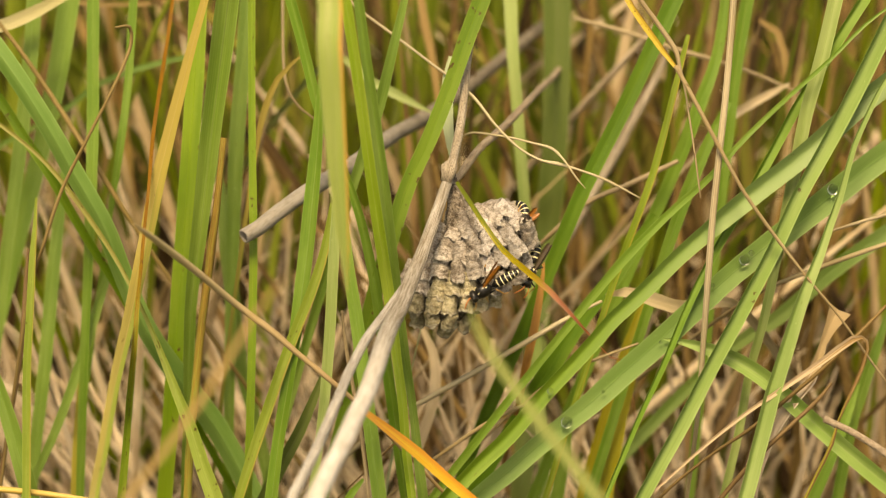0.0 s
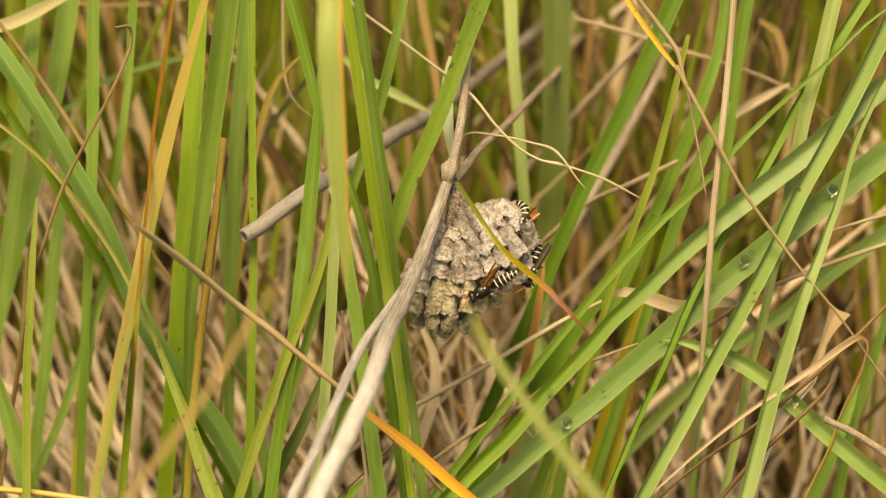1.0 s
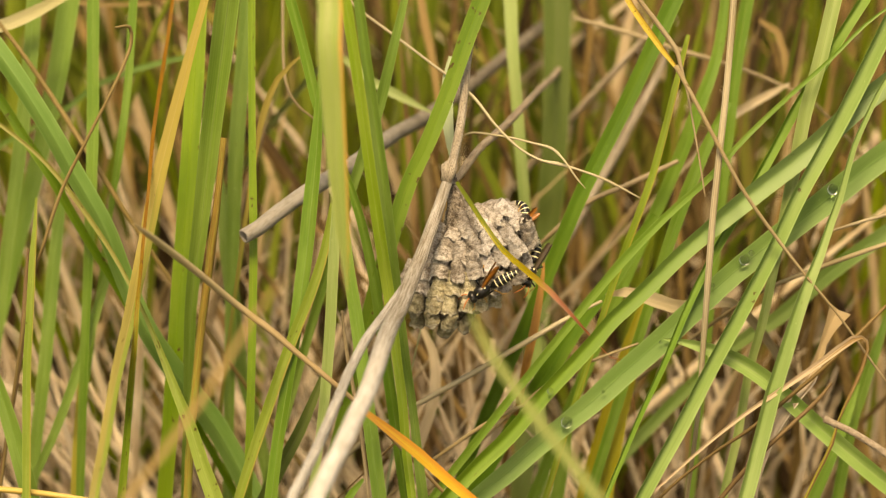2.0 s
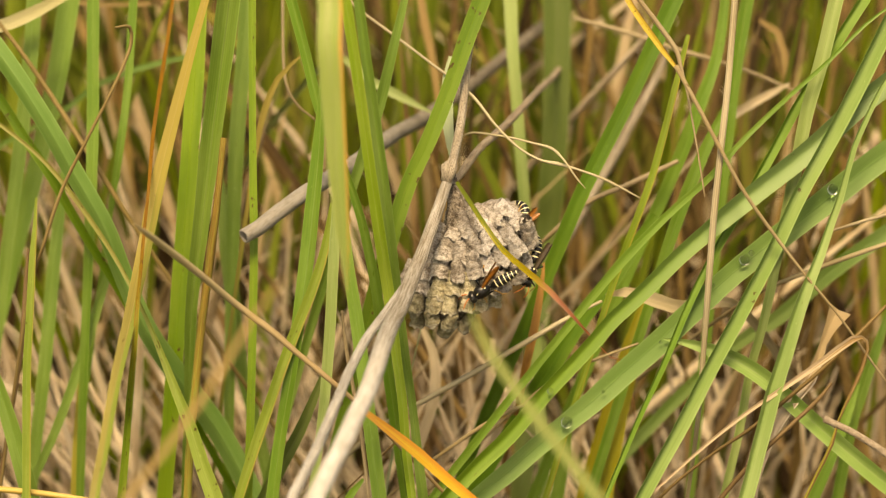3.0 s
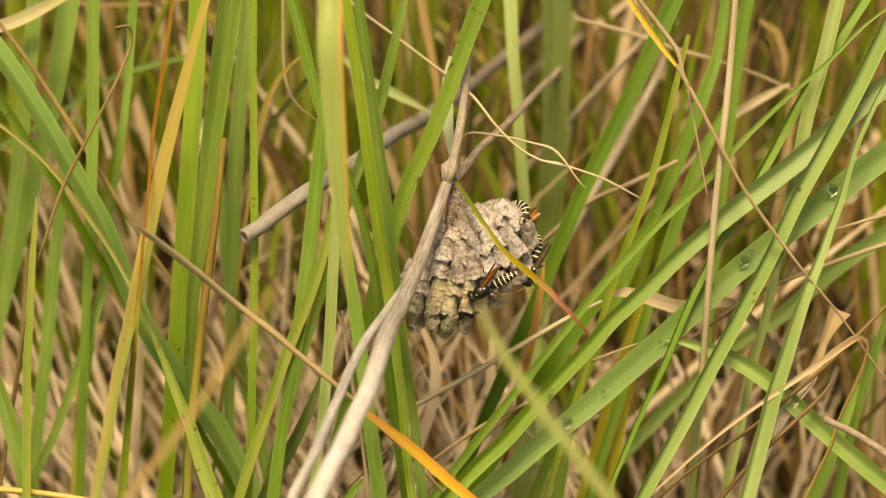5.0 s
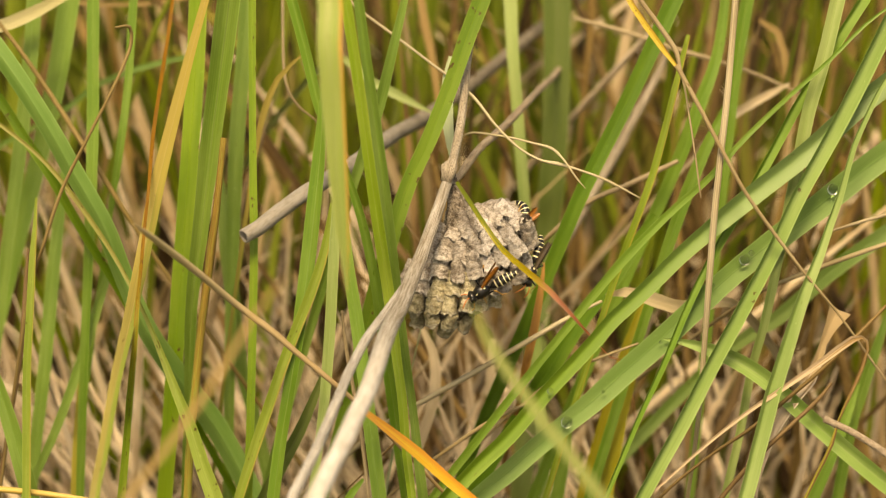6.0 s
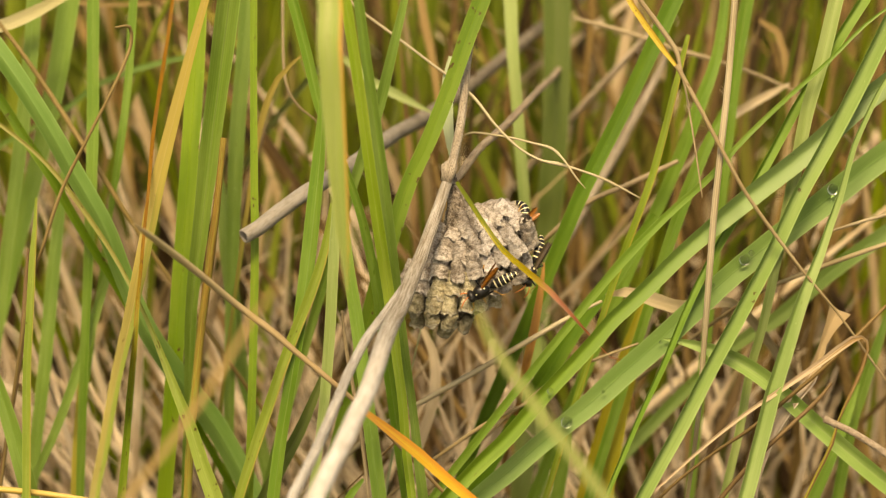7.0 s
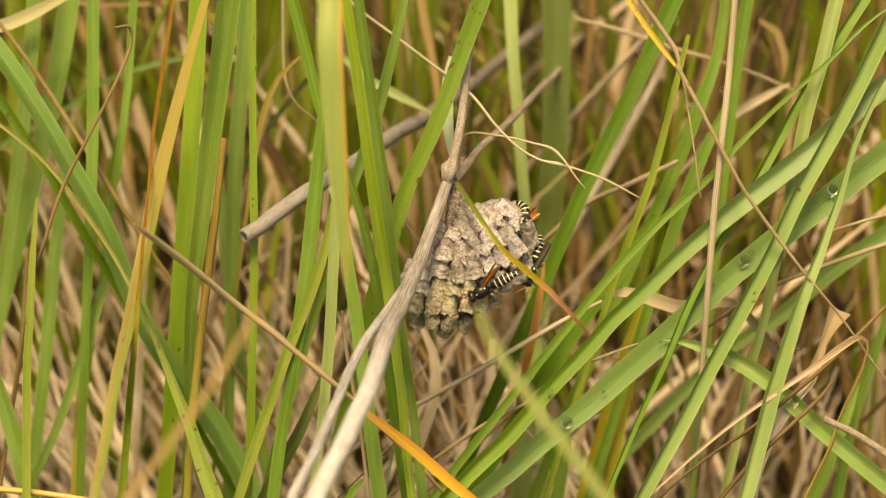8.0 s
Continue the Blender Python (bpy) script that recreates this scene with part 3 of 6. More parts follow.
blade(EDGED, [(-175.0, -60.0, -3.0, 5.0), (-165.0, -75.0, 150.0, 6.0), (-115.0, -95.0, 330.0, 6.5), (-60.0, -95.0, 345.0, 6.5), (-26.9, -75.3, 303.5, 5.4), (-25.9, -81.8, 289.5, 5.4), (-25.0, -84.7, 274.0, 4.9), (-24.3, -87.0, 259.4, 4.2), (-23.5, -88.4, 247.1, 3.2), (-23.0, -89.0, 238.7, 1.8), (-22.5, -89.3, 230.8, 0.4)], fold=-0.3, roll=180, label='drooping pale green grass blade with an orange edge')
blade(MID, [(-1.1, -80.1, -3.0, 3.6), (-7.8, -60.9, 70.5, 4.0), (-16.5, -36.3, 141.0, 4.0), (-18.4, -30.9, 155.1, 3.9), (-20.9, -23.5, 173.2, 3.7), (-23.0, -16.6, 188.1, 3.6), (-25.0, -10.9, 200.3, 3.0), (-26.3, -5.2, 212.5, 2.1), (-27.5, -0.2, 223.3, 0.6)], fold=0.3)
blade(PALE, [(-52.3, -60.2, -3.0, 2.0), (-44.4, -44.7, 73.3, 2.3), (-34.2, -24.9, 146.6, 2.3), (-32.2, -20.9, 159.9, 2.7), (-30.7, -16.3, 174.5, 3.0), (-29.6, -11.1, 190.4, 3.0), (-28.8, -5.9, 206.2, 2.7), (-28.4, -2.1, 219.3, 0.9)], fold=0.3)
blade(LIME, [(7.5, -89.0, -3.0, 2.2), (0.8, -66.1, 70.2, 2.4), (-7.8, -36.6, 140.3, 2.4), (-9.7, -30.0, 154.6, 2.6), (-10.9, -24.5, 168.7, 2.7), (-12.1, -20.7, 176.8, 2.8), (-14.3, -15.9, 194.4, 3.3), (-16.7, -16.2, 212.6, 3.4), (-18.9, -14.8, 229.7, 3.2), (-20.9, -12.7, 246.1, 3.2), (-23.1, -9.7, 262.1, 3.0), (-25.5, -5.8, 277.5, 3.0), (-28.1, -1.5, 294.8, 2.1), (-30.3, 10.2, 303.2, 0.4)], fold=0.7)
blade(MID, [(9.4, -70.5, -3.0, 2.8), (3.1, -51.9, 67.6, 3.1), (-4.9, -28.0, 135.3, 3.1), (-6.8, -22.1, 150.2, 2.8), (-8.5, -16.6, 164.4, 2.4), (-10.0, -15.4, 174.1, 2.8), (-12.2, -12.0, 190.9, 3.3), (-14.0, -12.3, 209.2, 3.4), (-15.6, -11.5, 225.0, 3.4), (-17.6, -9.3, 241.6, 3.2), (-19.6, -6.8, 256.3, 2.9), (-22.3, -1.1, 275.8, 2.7), (-24.4, 3.4, 291.0, 1.9), (-26.1, 15.2, 297.6, 0.4)], fold=0.8)
blade(MID, [(-76.3, 12.7, -3.0, 2.5), (-54.2, 18.5, 101.8, 2.8), (-25.9, 25.9, 203.6, 2.8), (-22.3, 26.9, 215.0, 3.1), (-17.3, 29.4, 229.9, 3.4), (-13.7, 31.8, 244.6, 2.8), (-10.4, 35.8, 257.8, 2.1), (-9.5, 37.7, 262.0, 1.8), (-6.7, 43.7, 274.8, 1.3), (-4.3, 56.7, 279.4, 0.4)], fold=0.6)
blade(LEAFY, [(-58.7, -20.4, -3.0, 3.1), (-43.0, -11.1, 84.5, 3.4), (-22.8, 1.0, 169.0, 3.4), (-19.0, 3.3, 183.4, 4.3), (-14.4, 6.1, 199.0, 4.6), (-9.5, 11.7, 213.2, 4.5), (-3.7, 16.2, 225.2, 4.5), (2.1, 22.4, 238.5, 4.5), (6.7, 28.0, 250.6, 4.7), (11.6, 33.3, 262.0, 4.8), (22.1, 44.7, 286.3, 3.4), (30.8, 62.1, 300.7, 0.4)], fold=0.2)
blade(OVAL, [(-30.4, 28.8, -3.0, 0.8), (-17.0, 22.0, 109.9, 0.9), (2.9, 23.7, 213.0, 0.8), (2.2, 28.1, 217.6, 2.2), (1.4, 32.3, 222.0, 3.1), (1.1, 37.1, 227.6, 3.4), (1.4, 42.0, 233.2, 3.0), (2.0, 46.2, 237.5, 0.9)], fold=0.3, label='small pale grey-green leaf behind a blade')
stem(PALESTEM, [(-250.0, 300.0, -3.0, 1.0), (-220.0, 260.0, 150.0, 1.0), (-100.0, 120.0, 265.0, 0.9), (-36.7, 88.3, 247.5, 0.7), (-23.3, 74.1, 240.5, 0.7), (-13.4, 63.5, 236.8, 0.7), (-3.8, 49.2, 234.6, 0.7), (8.3, 26.5, 233.2, 0.8), (14.7, 21.2, 226.6, 0.7), (20.8, 18.8, 221.3, 0.7), (26.6, 17.4, 218.4, 0.7), (30.8, 17.0, 217.6, 1.1), (34.6, 16.6, 216.7, 0.7), (43.8, 15.2, 213.7, 0.7), (53.3, 13.1, 209.2, 0.4)], label='thin straw-coloured dry grass stem with a swollen node')
stem(PALESTEM, [(-11.6, 177.1, -3.0, 0.5), (-4.6, 103.8, 102.3, 0.5), (4.4, 35.2, 204.6, 0.5), (5.9, 31.3, 219.9, 0.5), (14.8, 25.8, 222.2, 0.6), (24.7, 21.2, 221.8, 0.6), (29.7, 18.7, 221.2, 0.8), (33.0, 15.4, 218.9, 0.6), (35.7, 13.8, 215.3, 0.5), (38.5, 12.3, 212.3, 0.3)])
blade(PALE, [(36.7, 46.7, -3.0, 3.1), (31.4, 66.8, 87.0, 3.4), (24.6, 92.7, 173.9, 3.4), (22.5, 100.7, 198.3, 3.6), (21.0, 106.0, 214.4, 3.7), (20.0, 114.6, 232.9, 4.1), (18.8, 124.9, 255.0, 2.9), (17.8, 141.5, 267.4, 0.4)])
blade(DEEP, [(18.1, 61.6, -3.0, 6.2), (23.9, 76.3, 77.9, 6.9), (33.0, 137.8, 135.9, 7.3), (34.8, 142.7, 153.7, 8.3), (36.2, 153.0, 180.9, 8.7), (36.6, 168.3, 213.7, 9.1), (37.1, 189.2, 258.4, 6.3), (37.5, 214.9, 289.3, 0.4)])
blade(VIVID, [(-27.7, 15.5, -3.0, 3.4), (-13.4, 20.1, 57.0, 3.7), (5.1, 26.1, 114.0, 3.7), (10.7, 27.9, 129.7, 3.9), (17.9, 28.9, 148.4, 4.0), (25.3, 30.7, 166.4, 4.2), (32.5, 34.5, 184.1, 4.3), (39.0, 38.5, 199.7, 4.5), (48.4, 44.7, 217.7, 4.6), (57.8, 52.1, 236.0, 4.9), (66.0, 59.8, 252.5, 5.0), (78.4, 71.4, 277.3, 3.5), (88.7, 89.0, 292.0, 0.4)], fold=0.3)
drooping_stem = stem(TAN, [(215.3, 20.7, -3.0, 0.6), (170.6, -0.7, 88.3, 0.7), (113.0, -15.3, 176.6, 0.7), (104.3, -14.2, 188.6, 0.7), (96.3, -12.0, 197.9, 0.8), (87.4, -9.0, 209.0, 1.0), (79.7, -6.3, 219.5, 1.0), (73.2, -2.4, 230.4, 1.1), (67.4, 2.3, 240.4, 1.2), (61.5, 6.9, 250.2, 1.3)], label='long straw-coloured stem of a drooping grass leaf')
drooping_leaf = blade(YELLOW, [(61.6, 6.7, 249.8, 1.0), (57.9, 8.7, 254.1, 1.6), (54.0, 10.9, 259.0, 1.8), (50.3, 13.2, 263.8, 1.7), (46.8, 16.0, 269.7, 1.6), (39.9, 21.3, 281.2, 1.1), (34.1, 33.8, 284.7, 0.3)], fold=0.5, label='yellowed drooping grass leaf on a dry stem')
dangling_tip = stem(TAN, [(250.0, 60.0, -3.0, 1.5), (240.0, 45.0, 160.0, 1.5), (185.0, 20.0, 320.0, 1.3), (105.0, 15.0, 338.0, 1.2), (59.8, 22.9, 277.5, 1.0), (49.9, 20.4, 267.4, 1.0), (52.3, 18.7, 263.7, 1.2), (57.1, 16.0, 257.9, 1.3), (61.9, 12.9, 251.4, 1.3), (62.6, 11.7, 248.7, 1.0), (64.0, 9.3, 243.7, 0.6), (65.9, 4.9, 234.2, 0.5), (67.6, 0.5, 224.7, 0.5), (68.9, -3.3, 216.6, 0.4)], hinge=7, label='thin dangling dry grass tip')
dry_stalk_upright = stem(STRAW, [(56.8, -27.3, -3.0, 1.1), (61.5, -18.8, 63.1, 1.2), (67.5, -7.9, 126.2, 1.2), (69.0, -14.1, 156.2, 1.4), (70.0, -12.2, 179.1, 1.6), (70.7, -10.4, 196.7, 1.9), (71.6, -6.7, 211.6, 1.9), (73.2, -0.7, 226.8, 1.9), (75.0, 6.2, 241.7, 1.9), (76.2, 11.9, 253.9, 1.8), (77.5, 18.8, 268.7, 1.8), (78.7, 24.7, 281.5, 1.2), (79.6, 37.6, 286.3, 0.3)], label='upright straw-coloured dry grass stalk')
blade(YELLOWGREEN, [(-0.2, -19.4, -3.0, 1.6), (18.7, -6.2, 85.5, 1.8), (43.0, 10.8, 171.1, 1.8), (48.7, 14.7, 189.0, 2.0), (53.1, 16.3, 201.9, 2.1), (57.1, 19.4, 213.2, 2.1), (60.5, 23.1, 225.8, 2.0), (63.7, 27.1, 239.1, 1.7), (66.3, 29.9, 249.9, 1.2)], fold=0.3)
tall_pale_blade = blade(PALE, [(59.3, -18.9, -3.0, 2.1), (67.2, -14.0, 62.2, 2.4), (77.3, -7.7, 124.3, 2.4), (81.3, -5.3, 146.1, 2.5), (84.3, -0.9, 164.8, 2.5), (87.0, 0.9, 176.0, 2.6), (91.0, 6.7, 195.4, 2.8), (94.0, 10.7, 211.2, 3.5), (95.7, 13.3, 219.2, 3.7), (98.1, 17.3, 232.3, 3.9), (102.1, 21.8, 246.8, 4.1), (106.7, 30.2, 264.7, 4.2), (112.3, 40.5, 286.9, 2.9), (117.0, 57.2, 299.4, 0.4)], fold=0.5)
blade(MID, [(-3.8, -66.5, -3.0, 1.4), (17.1, -48.5, 69.1, 1.6), (43.8, -25.5, 138.2, 1.6), (48.8, -21.2, 149.7, 1.7), (52.6, -17.4, 158.0, 1.8), (59.8, -11.5, 172.9, 2.1), (65.8, -5.4, 186.0, 2.4), (72.6, 1.2, 197.9, 2.6), (81.8, 8.6, 211.3, 2.9), (90.2, 15.8, 224.4, 3.1), (94.3, 19.1, 231.6, 3.3), (104.4, 25.3, 247.1, 3.4), (115.0, 32.4, 262.3, 3.7), (126.8, 40.2, 279.1, 2.6), (136.7, 54.7, 287.1, 0.4)], fold=0.9, roll=-18)
blade(SOFT, [(-14.3, -86.9, -3.0, 4.2), (14.0, -64.1, 69.7, 4.6), (50.5, -34.9, 139.3, 4.7), (54.9, -31.4, 146.8, 4.7), (63.0, -25.1, 160.4, 5.1), (70.8, -18.7, 174.1, 5.1), (78.9, -12.4, 187.7, 5.1), (86.9, -6.0, 201.3, 5.1), (93.9, 0.3, 214.9, 5.2), (102.1, 6.7, 228.6, 5.5), (109.1, 12.4, 240.8, 5.7), (116.9, 19.1, 255.1, 5.7), (122.9, 24.2, 266.0, 5.6), (134.4, 33.8, 286.8, 3.9), (143.9, 49.9, 298.1, 0.5)], fold=1.1, roll=-22)
blade(MID, [(-76.7, -17.1, -3.0, 2.2), (-25.4, -9.6, 93.1, 2.4), (40.6, 0.1, 186.1, 2.4), (48.1, 1.2, 195.6, 2.6), (55.5, 2.8, 203.6, 2.3), (63.0, 4.9, 210.6, 2.1), (71.2, 6.2, 218.1, 1.8), (78.2, 8.7, 225.7, 1.5), (85.4, 11.8, 232.3, 1.4), (92.8, 13.8, 239.0, 1.2), (103.2, 16.8, 247.9, 1.1), (112.3, 20.7, 256.1, 0.9), (121.3, 23.5, 262.3, 0.6), (132.8, 27.2, 270.1, 0.4), (142.4, 38.2, 270.6, 0.4)], fold=0.3)
blade(LONGSOFT, [(-81.7, -71.1, -3.0, 3.7), (-46.5, -54.3, 69.5, 4.2), (-1.4, -32.9, 139.0, 4.3), (4.7, -30.0, 145.1, 4.4), (9.9, -27.8, 149.9, 4.7), (17.5, -24.7, 156.5, 4.8), (26.5, -20.2, 166.0, 4.7), (33.6, -17.1, 172.9, 4.5), (40.5, -13.9, 179.7, 4.6), (45.4, -11.5, 184.9, 4.7), (50.5, -9.5, 189.1, 4.8), (55.5, -7.5, 193.4, 4.9), (63.1, -4.3, 200.2, 5.0), (70.2, -1.7, 205.8, 5.5), (77.9, 1.9, 211.1, 6.1), (85.5, 5.3, 216.0, 6.2), (93.1, 7.7, 221.3, 6.4), (100.8, 11.3, 226.6, 6.5), (113.0, 16.8, 236.1, 6.6), (123.6, 20.2, 243.4, 6.7), (145.8, 27.3, 258.6, 4.7), (164.3, 41.2, 265.3, 0.6)], fold=0.6, roll=-12)
blade(DULL, [(-74.4, -52.4, -3.0, 4.3), (-38.8, -39.9, 67.4, 4.9), (7.0, -23.7, 134.9, 4.9), (11.6, -22.1, 138.4, 5.2), (17.7, -20.1, 142.8, 5.5), (25.4, -17.2, 148.9, 5.6), (32.9, -15.5, 154.9, 5.6), (40.6, -12.8, 160.7, 6.3), (48.2, -9.8, 167.1, 6.7), (55.8, -7.0, 173.1, 6.8), (63.5, -4.0, 179.6, 6.5), (71.1, -1.0, 186.0, 6.5), (78.7, 1.9, 192.2, 6.5), (92.4, 6.4, 201.9, 7.0), (101.6, 9.4, 208.3, 7.2), (109.2, 12.0, 213.9, 7.2), (116.8, 14.5, 219.2, 7.3), (126.0, 17.2, 225.0, 7.1), (155.3, 25.8, 243.6, 5.0), (179.7, 41.1, 253.1, 0.5)])
slender_blade = blade(SOFT, [(44.9, -91.1, -3.0, 4.6), (59.8, -68.0, 70.7, 5.0), (78.9, -38.4, 141.4, 5.0), (81.2, -34.9, 148.8, 5.0), (83.1, -31.7, 155.6, 5.0), (85.1, -28.6, 162.4, 5.2), (87.0, -25.4, 169.1, 5.2), (89.4, -22.3, 175.9, 5.0), (91.8, -19.1, 182.7, 4.7), (94.2, -15.9, 189.5, 4.2), (96.9, -12.8, 196.2, 3.7), (100.1, -8.7, 202.6, 3.1), (102.8, -4.7, 209.0, 2.6), (105.5, -1.5, 215.7, 2.3), (107.6, 1.7, 222.5, 1.9), (109.3, 4.2, 228.0, 1.9), (112.6, 7.4, 234.8, 1.8), (116.3, 10.6, 241.6, 1.6), (120.8, 13.7, 248.3, 1.4), (128.2, 18.9, 259.5, 1.0), (134.4, 31.3, 262.9, 0.5)], fold=0.9, roll=-18)
blade(SOFT, [(210.9, -46.4, -3.0, 4.5), (174.8, -36.8, 66.6, 5.1), (128.4, -24.5, 133.2, 5.1), (118.4, -21.8, 141.3, 5.2), (109.1, -19.5, 148.7, 5.2), (101.3, -17.6, 155.2, 5.2), (93.7, -14.7, 161.4, 5.2), (86.1, -11.9, 167.4, 5.2), (78.5, -9.9, 171.7, 4.8), (70.9, -8.6, 174.5, 3.6), (64.0, -7.8, 176.1, 1.7), (59.5, -7.5, 176.8, 0.6)], fold=0.7)
blade(CURLED, [(43.1, -62.9, -3.0, 0.87), (66.4, -48.0, 69.0, 0.93), (96.4, -28.9, 138.1, 0.93), (99.7, -26.7, 145.0, 0.99), (104.0, -23.8, 153.7, 1.12), (105.6, -22.1, 159.7, 0.68), (108.5, -20.1, 166.3, 0.87), (111.7, -17.8, 173.6, 0.87), (113.0, -16.7, 178.4, 0.74), (112.6, -16.7, 180.8, 0.81), (111.1, -17.1, 182.2, 0.93), (108.4, -18.3, 182.1, 1.98), (100.3, -21.6, 177.3, 1.78), (90.6, -24.5, 171.2, 1.42), (80.2, -26.6, 164.3, 1.11), (68.4, -29.7, 155.2, 0.91), (56.5, -32.6, 144.4, 0.59)], fold=0.5, label='curled dry grass blade, brown along its inner edge')
stem(BROWN, [(-26.7, -59.9, -3.0, 0.8), (9.2, -46.6, 68.5, 0.9), (55.5, -29.4, 137.0, 0.9), (70.6, -23.8, 149.1, 0.9), (82.7, -20.3, 156.5, 1.1), (93.3, -16.6, 164.4, 1.2), (100.9, -13.9, 170.2, 1.2), (109.5, -8.8, 176.4, 1.1), (119.7, -2.7, 184.6, 0.9), (129.9, 3.3, 192.8, 0.6), (138.4, 16.3, 193.7, 0.4)])
stem(BROWN, [(-9.6, -65.1, -3.0, 1.2), (26.7, -50.3, 69.9, 1.4), (73.3, -31.4, 139.9, 1.4), (85.3, -26.5, 152.7, 1.4), (94.6, -22.8, 160.6, 1.2), (100.4, -20.4, 165.6, 1.2), (103.7, -18.7, 169.3, 0.9)])
blade(BUFF, [(20.0, 10.0, -3.0, 1.0), (82.4, -2.1, 100.8, 1.0), (86.7, -12.5, 137.8, 1.1), (89.3, -14.9, 151.4, 2.1), (92.3, -14.8, 158.7, 3.4), (95.5, -13.9, 163.0, 3.0), (98.7, -12.1, 166.9, 3.8), (100.9, -10.1, 171.3, 2.7), (102.5, -7.1, 175.3, 2.1), (104.6, -4.3, 178.9, 3.7), (107.2, -1.5, 182.7, 7.0)], fold=0.7, label='pale papery dead leaf, twisted')
stem(TWIGBARK, [(205.5, -104.6, -3.0, 2.0), (169.2, -79.5, 78.8, 2.2), (122.4, -47.4, 157.6, 2.2), (115.3, -42.4, 161.0, 2.1), (107.1, -38.4, 165.0, 1.9), (99.7, -35.1, 167.3, 1.9)], label='thin grey-brown broken twig')
stem(TAN, [(0.6, 173.5, -3.0, 1.0), (38.7, 98.2, 88.0, 1.1), (87.6, 21.9, 176.0, 1.1), (94.5, 16.2, 182.8, 1.2), (104.9, 14.4, 188.3, 1.4), (115.1, 12.4, 193.5, 1.4), (124.1, 11.9, 197.2, 1.2), (137.4, 11.2, 202.6, 0.9), (148.5, 18.5, 201.1, 0.4)])
stem(STRAW, [(256.0, 67.8, -3.0, 0.7), (198.7, 37.4, 102.5, 0.8), (125.0, 11.2, 205.1, 0.8), (117.3, 10.8, 204.3, 0.9), (111.2, 10.1, 202.7, 0.9), (104.7, 9.3, 200.9, 0.5)])
blade(PAPERY, [(154.9, 172.1, -3.0, 2.6), (122.7, 105.1, 83.6, 2.9), (81.3, 34.4, 167.3, 2.9), (72.3, 25.0, 170.7, 3.5), (63.8, 18.7, 173.9, 3.9), (55.7, 17.2, 177.7, 3.9), (50.3, 17.6, 178.7, 2.8), (45.1, 17.3, 177.9, 0.6)])
stem(PALESTEM, [(-100.8, 99.5, -3.0, 1.1), (-63.1, 50.7, 72.9, 1.3), (-14.9, 12.9, 140.6, 1.4), (-6.9, 9.6, 147.8, 1.5), (4.1, 8.6, 155.3, 1.6), (13.5, 9.1, 161.1, 1.5), (24.4, 10.0, 167.9, 1.5), (35.3, 12.6, 173.6, 1.2), (43.9, 14.5, 177.4, 0.8)])
stem(TAN, [(-90.1, 61.9, -3.0, 0.9), (-53.7, 29.6, 65.5, 0.9), (-6.9, 1.0, 131.1, 0.9), (0.9, -0.1, 138.3, 1.1), (11.9, -0.4, 147.0, 1.1), (23.5, 0.3, 153.3, 0.8)])
stem(TAN, [(-65.2, 80.9, -3.0, 0.7), (-22.5, 45.2, 77.7, 0.8), (32.5, 12.3, 155.3, 0.8), (41.7, 10.5, 161.0, 0.9), (54.1, 10.7, 166.2, 0.6)])
blade(ORANGE, [(102.9, -53.5, -3.0, 2.3), (64.3, -48.3, 69.6, 2.5), (14.6, -41.6, 139.3, 2.5), (7.9, -40.7, 145.9, 2.8), (1.0, -40.0, 152.1, 3.0), (-6.4, -38.9, 159.1, 3.0), (-13.7, -38.2, 165.4, 2.5), (-20.1, -36.1, 169.8, 1.5)], fold=0.12, label='vivid orange dying grass blade')
blade(TINTED, [(74.4, 129.2, -3.0, 0.3), (64.8, 90.2, 71.8, 0.3), (52.5, 39.9, 143.6, 0.3), (46.3, 14.6, 160.3, 0.3), (39.3, -6.1, 177.5, 0.5), (33.0, -15.9, 189.5, 1.1), (27.5, -19.9, 197.7, 1.6), (21.5, -21.3, 203.9, 1.6), (15.6, -21.0, 209.5, 1.5), (10.9, -17.3, 214.9, 1.3), (6.8, -7.3, 217.5, 1.2), (3.6, 4.0, 217.9, 0.9)], fold=0.2, label='narrow grass blade fading from green to pink across the nest')
near_blade = blade(NEARLEAF, [(150.0, -330.0, -3.0, 2.4), (105.0, -285.0, 110.0, 2.4), (34.3, -215.6, 243.4, 2.3), (28.8, -212.5, 250.2, 2.3), (24.4, -210.0, 255.6, 2.1), (19.9, -207.6, 260.8, 2.0), (15.9, -205.2, 265.9, 2.0), (12.0, -202.8, 270.8, 1.9), (9.1, -200.9, 275.2, 1.6), (7.8, -199.7, 277.7, 1.1), (6.8, -198.3, 280.6, 0.4)], fold=0.2)
blade(OLIVE, [(30.5, -3.2, -3.0, 5.6), (37.1, 8.8, 52.8, 6.2), (45.6, 24.4, 105.6, 6.2), (48.4, 29.6, 121.4, 6.2), (50.9, 34.4, 131.8, 5.6), (54.2, 38.5, 140.7, 3.3), (56.6, 42.0, 148.1, 0.7)])
blade(MID, [(-86.0, -47.6, -3.0, 4.7), (-97.2, -35.1, 65.4, 5.2), (-111.5, -19.0, 130.9, 5.2), (-114.2, -15.9, 142.3, 5.2), (-117.6, -11.0, 152.8, 4.6), (-121.1, -6.4, 162.5, 3.7), (-125.0, -2.6, 170.9, 2.8), (-131.4, 3.9, 184.7, 1.9), (-136.7, 17.3, 190.3, 0.4)], fold=0.4)
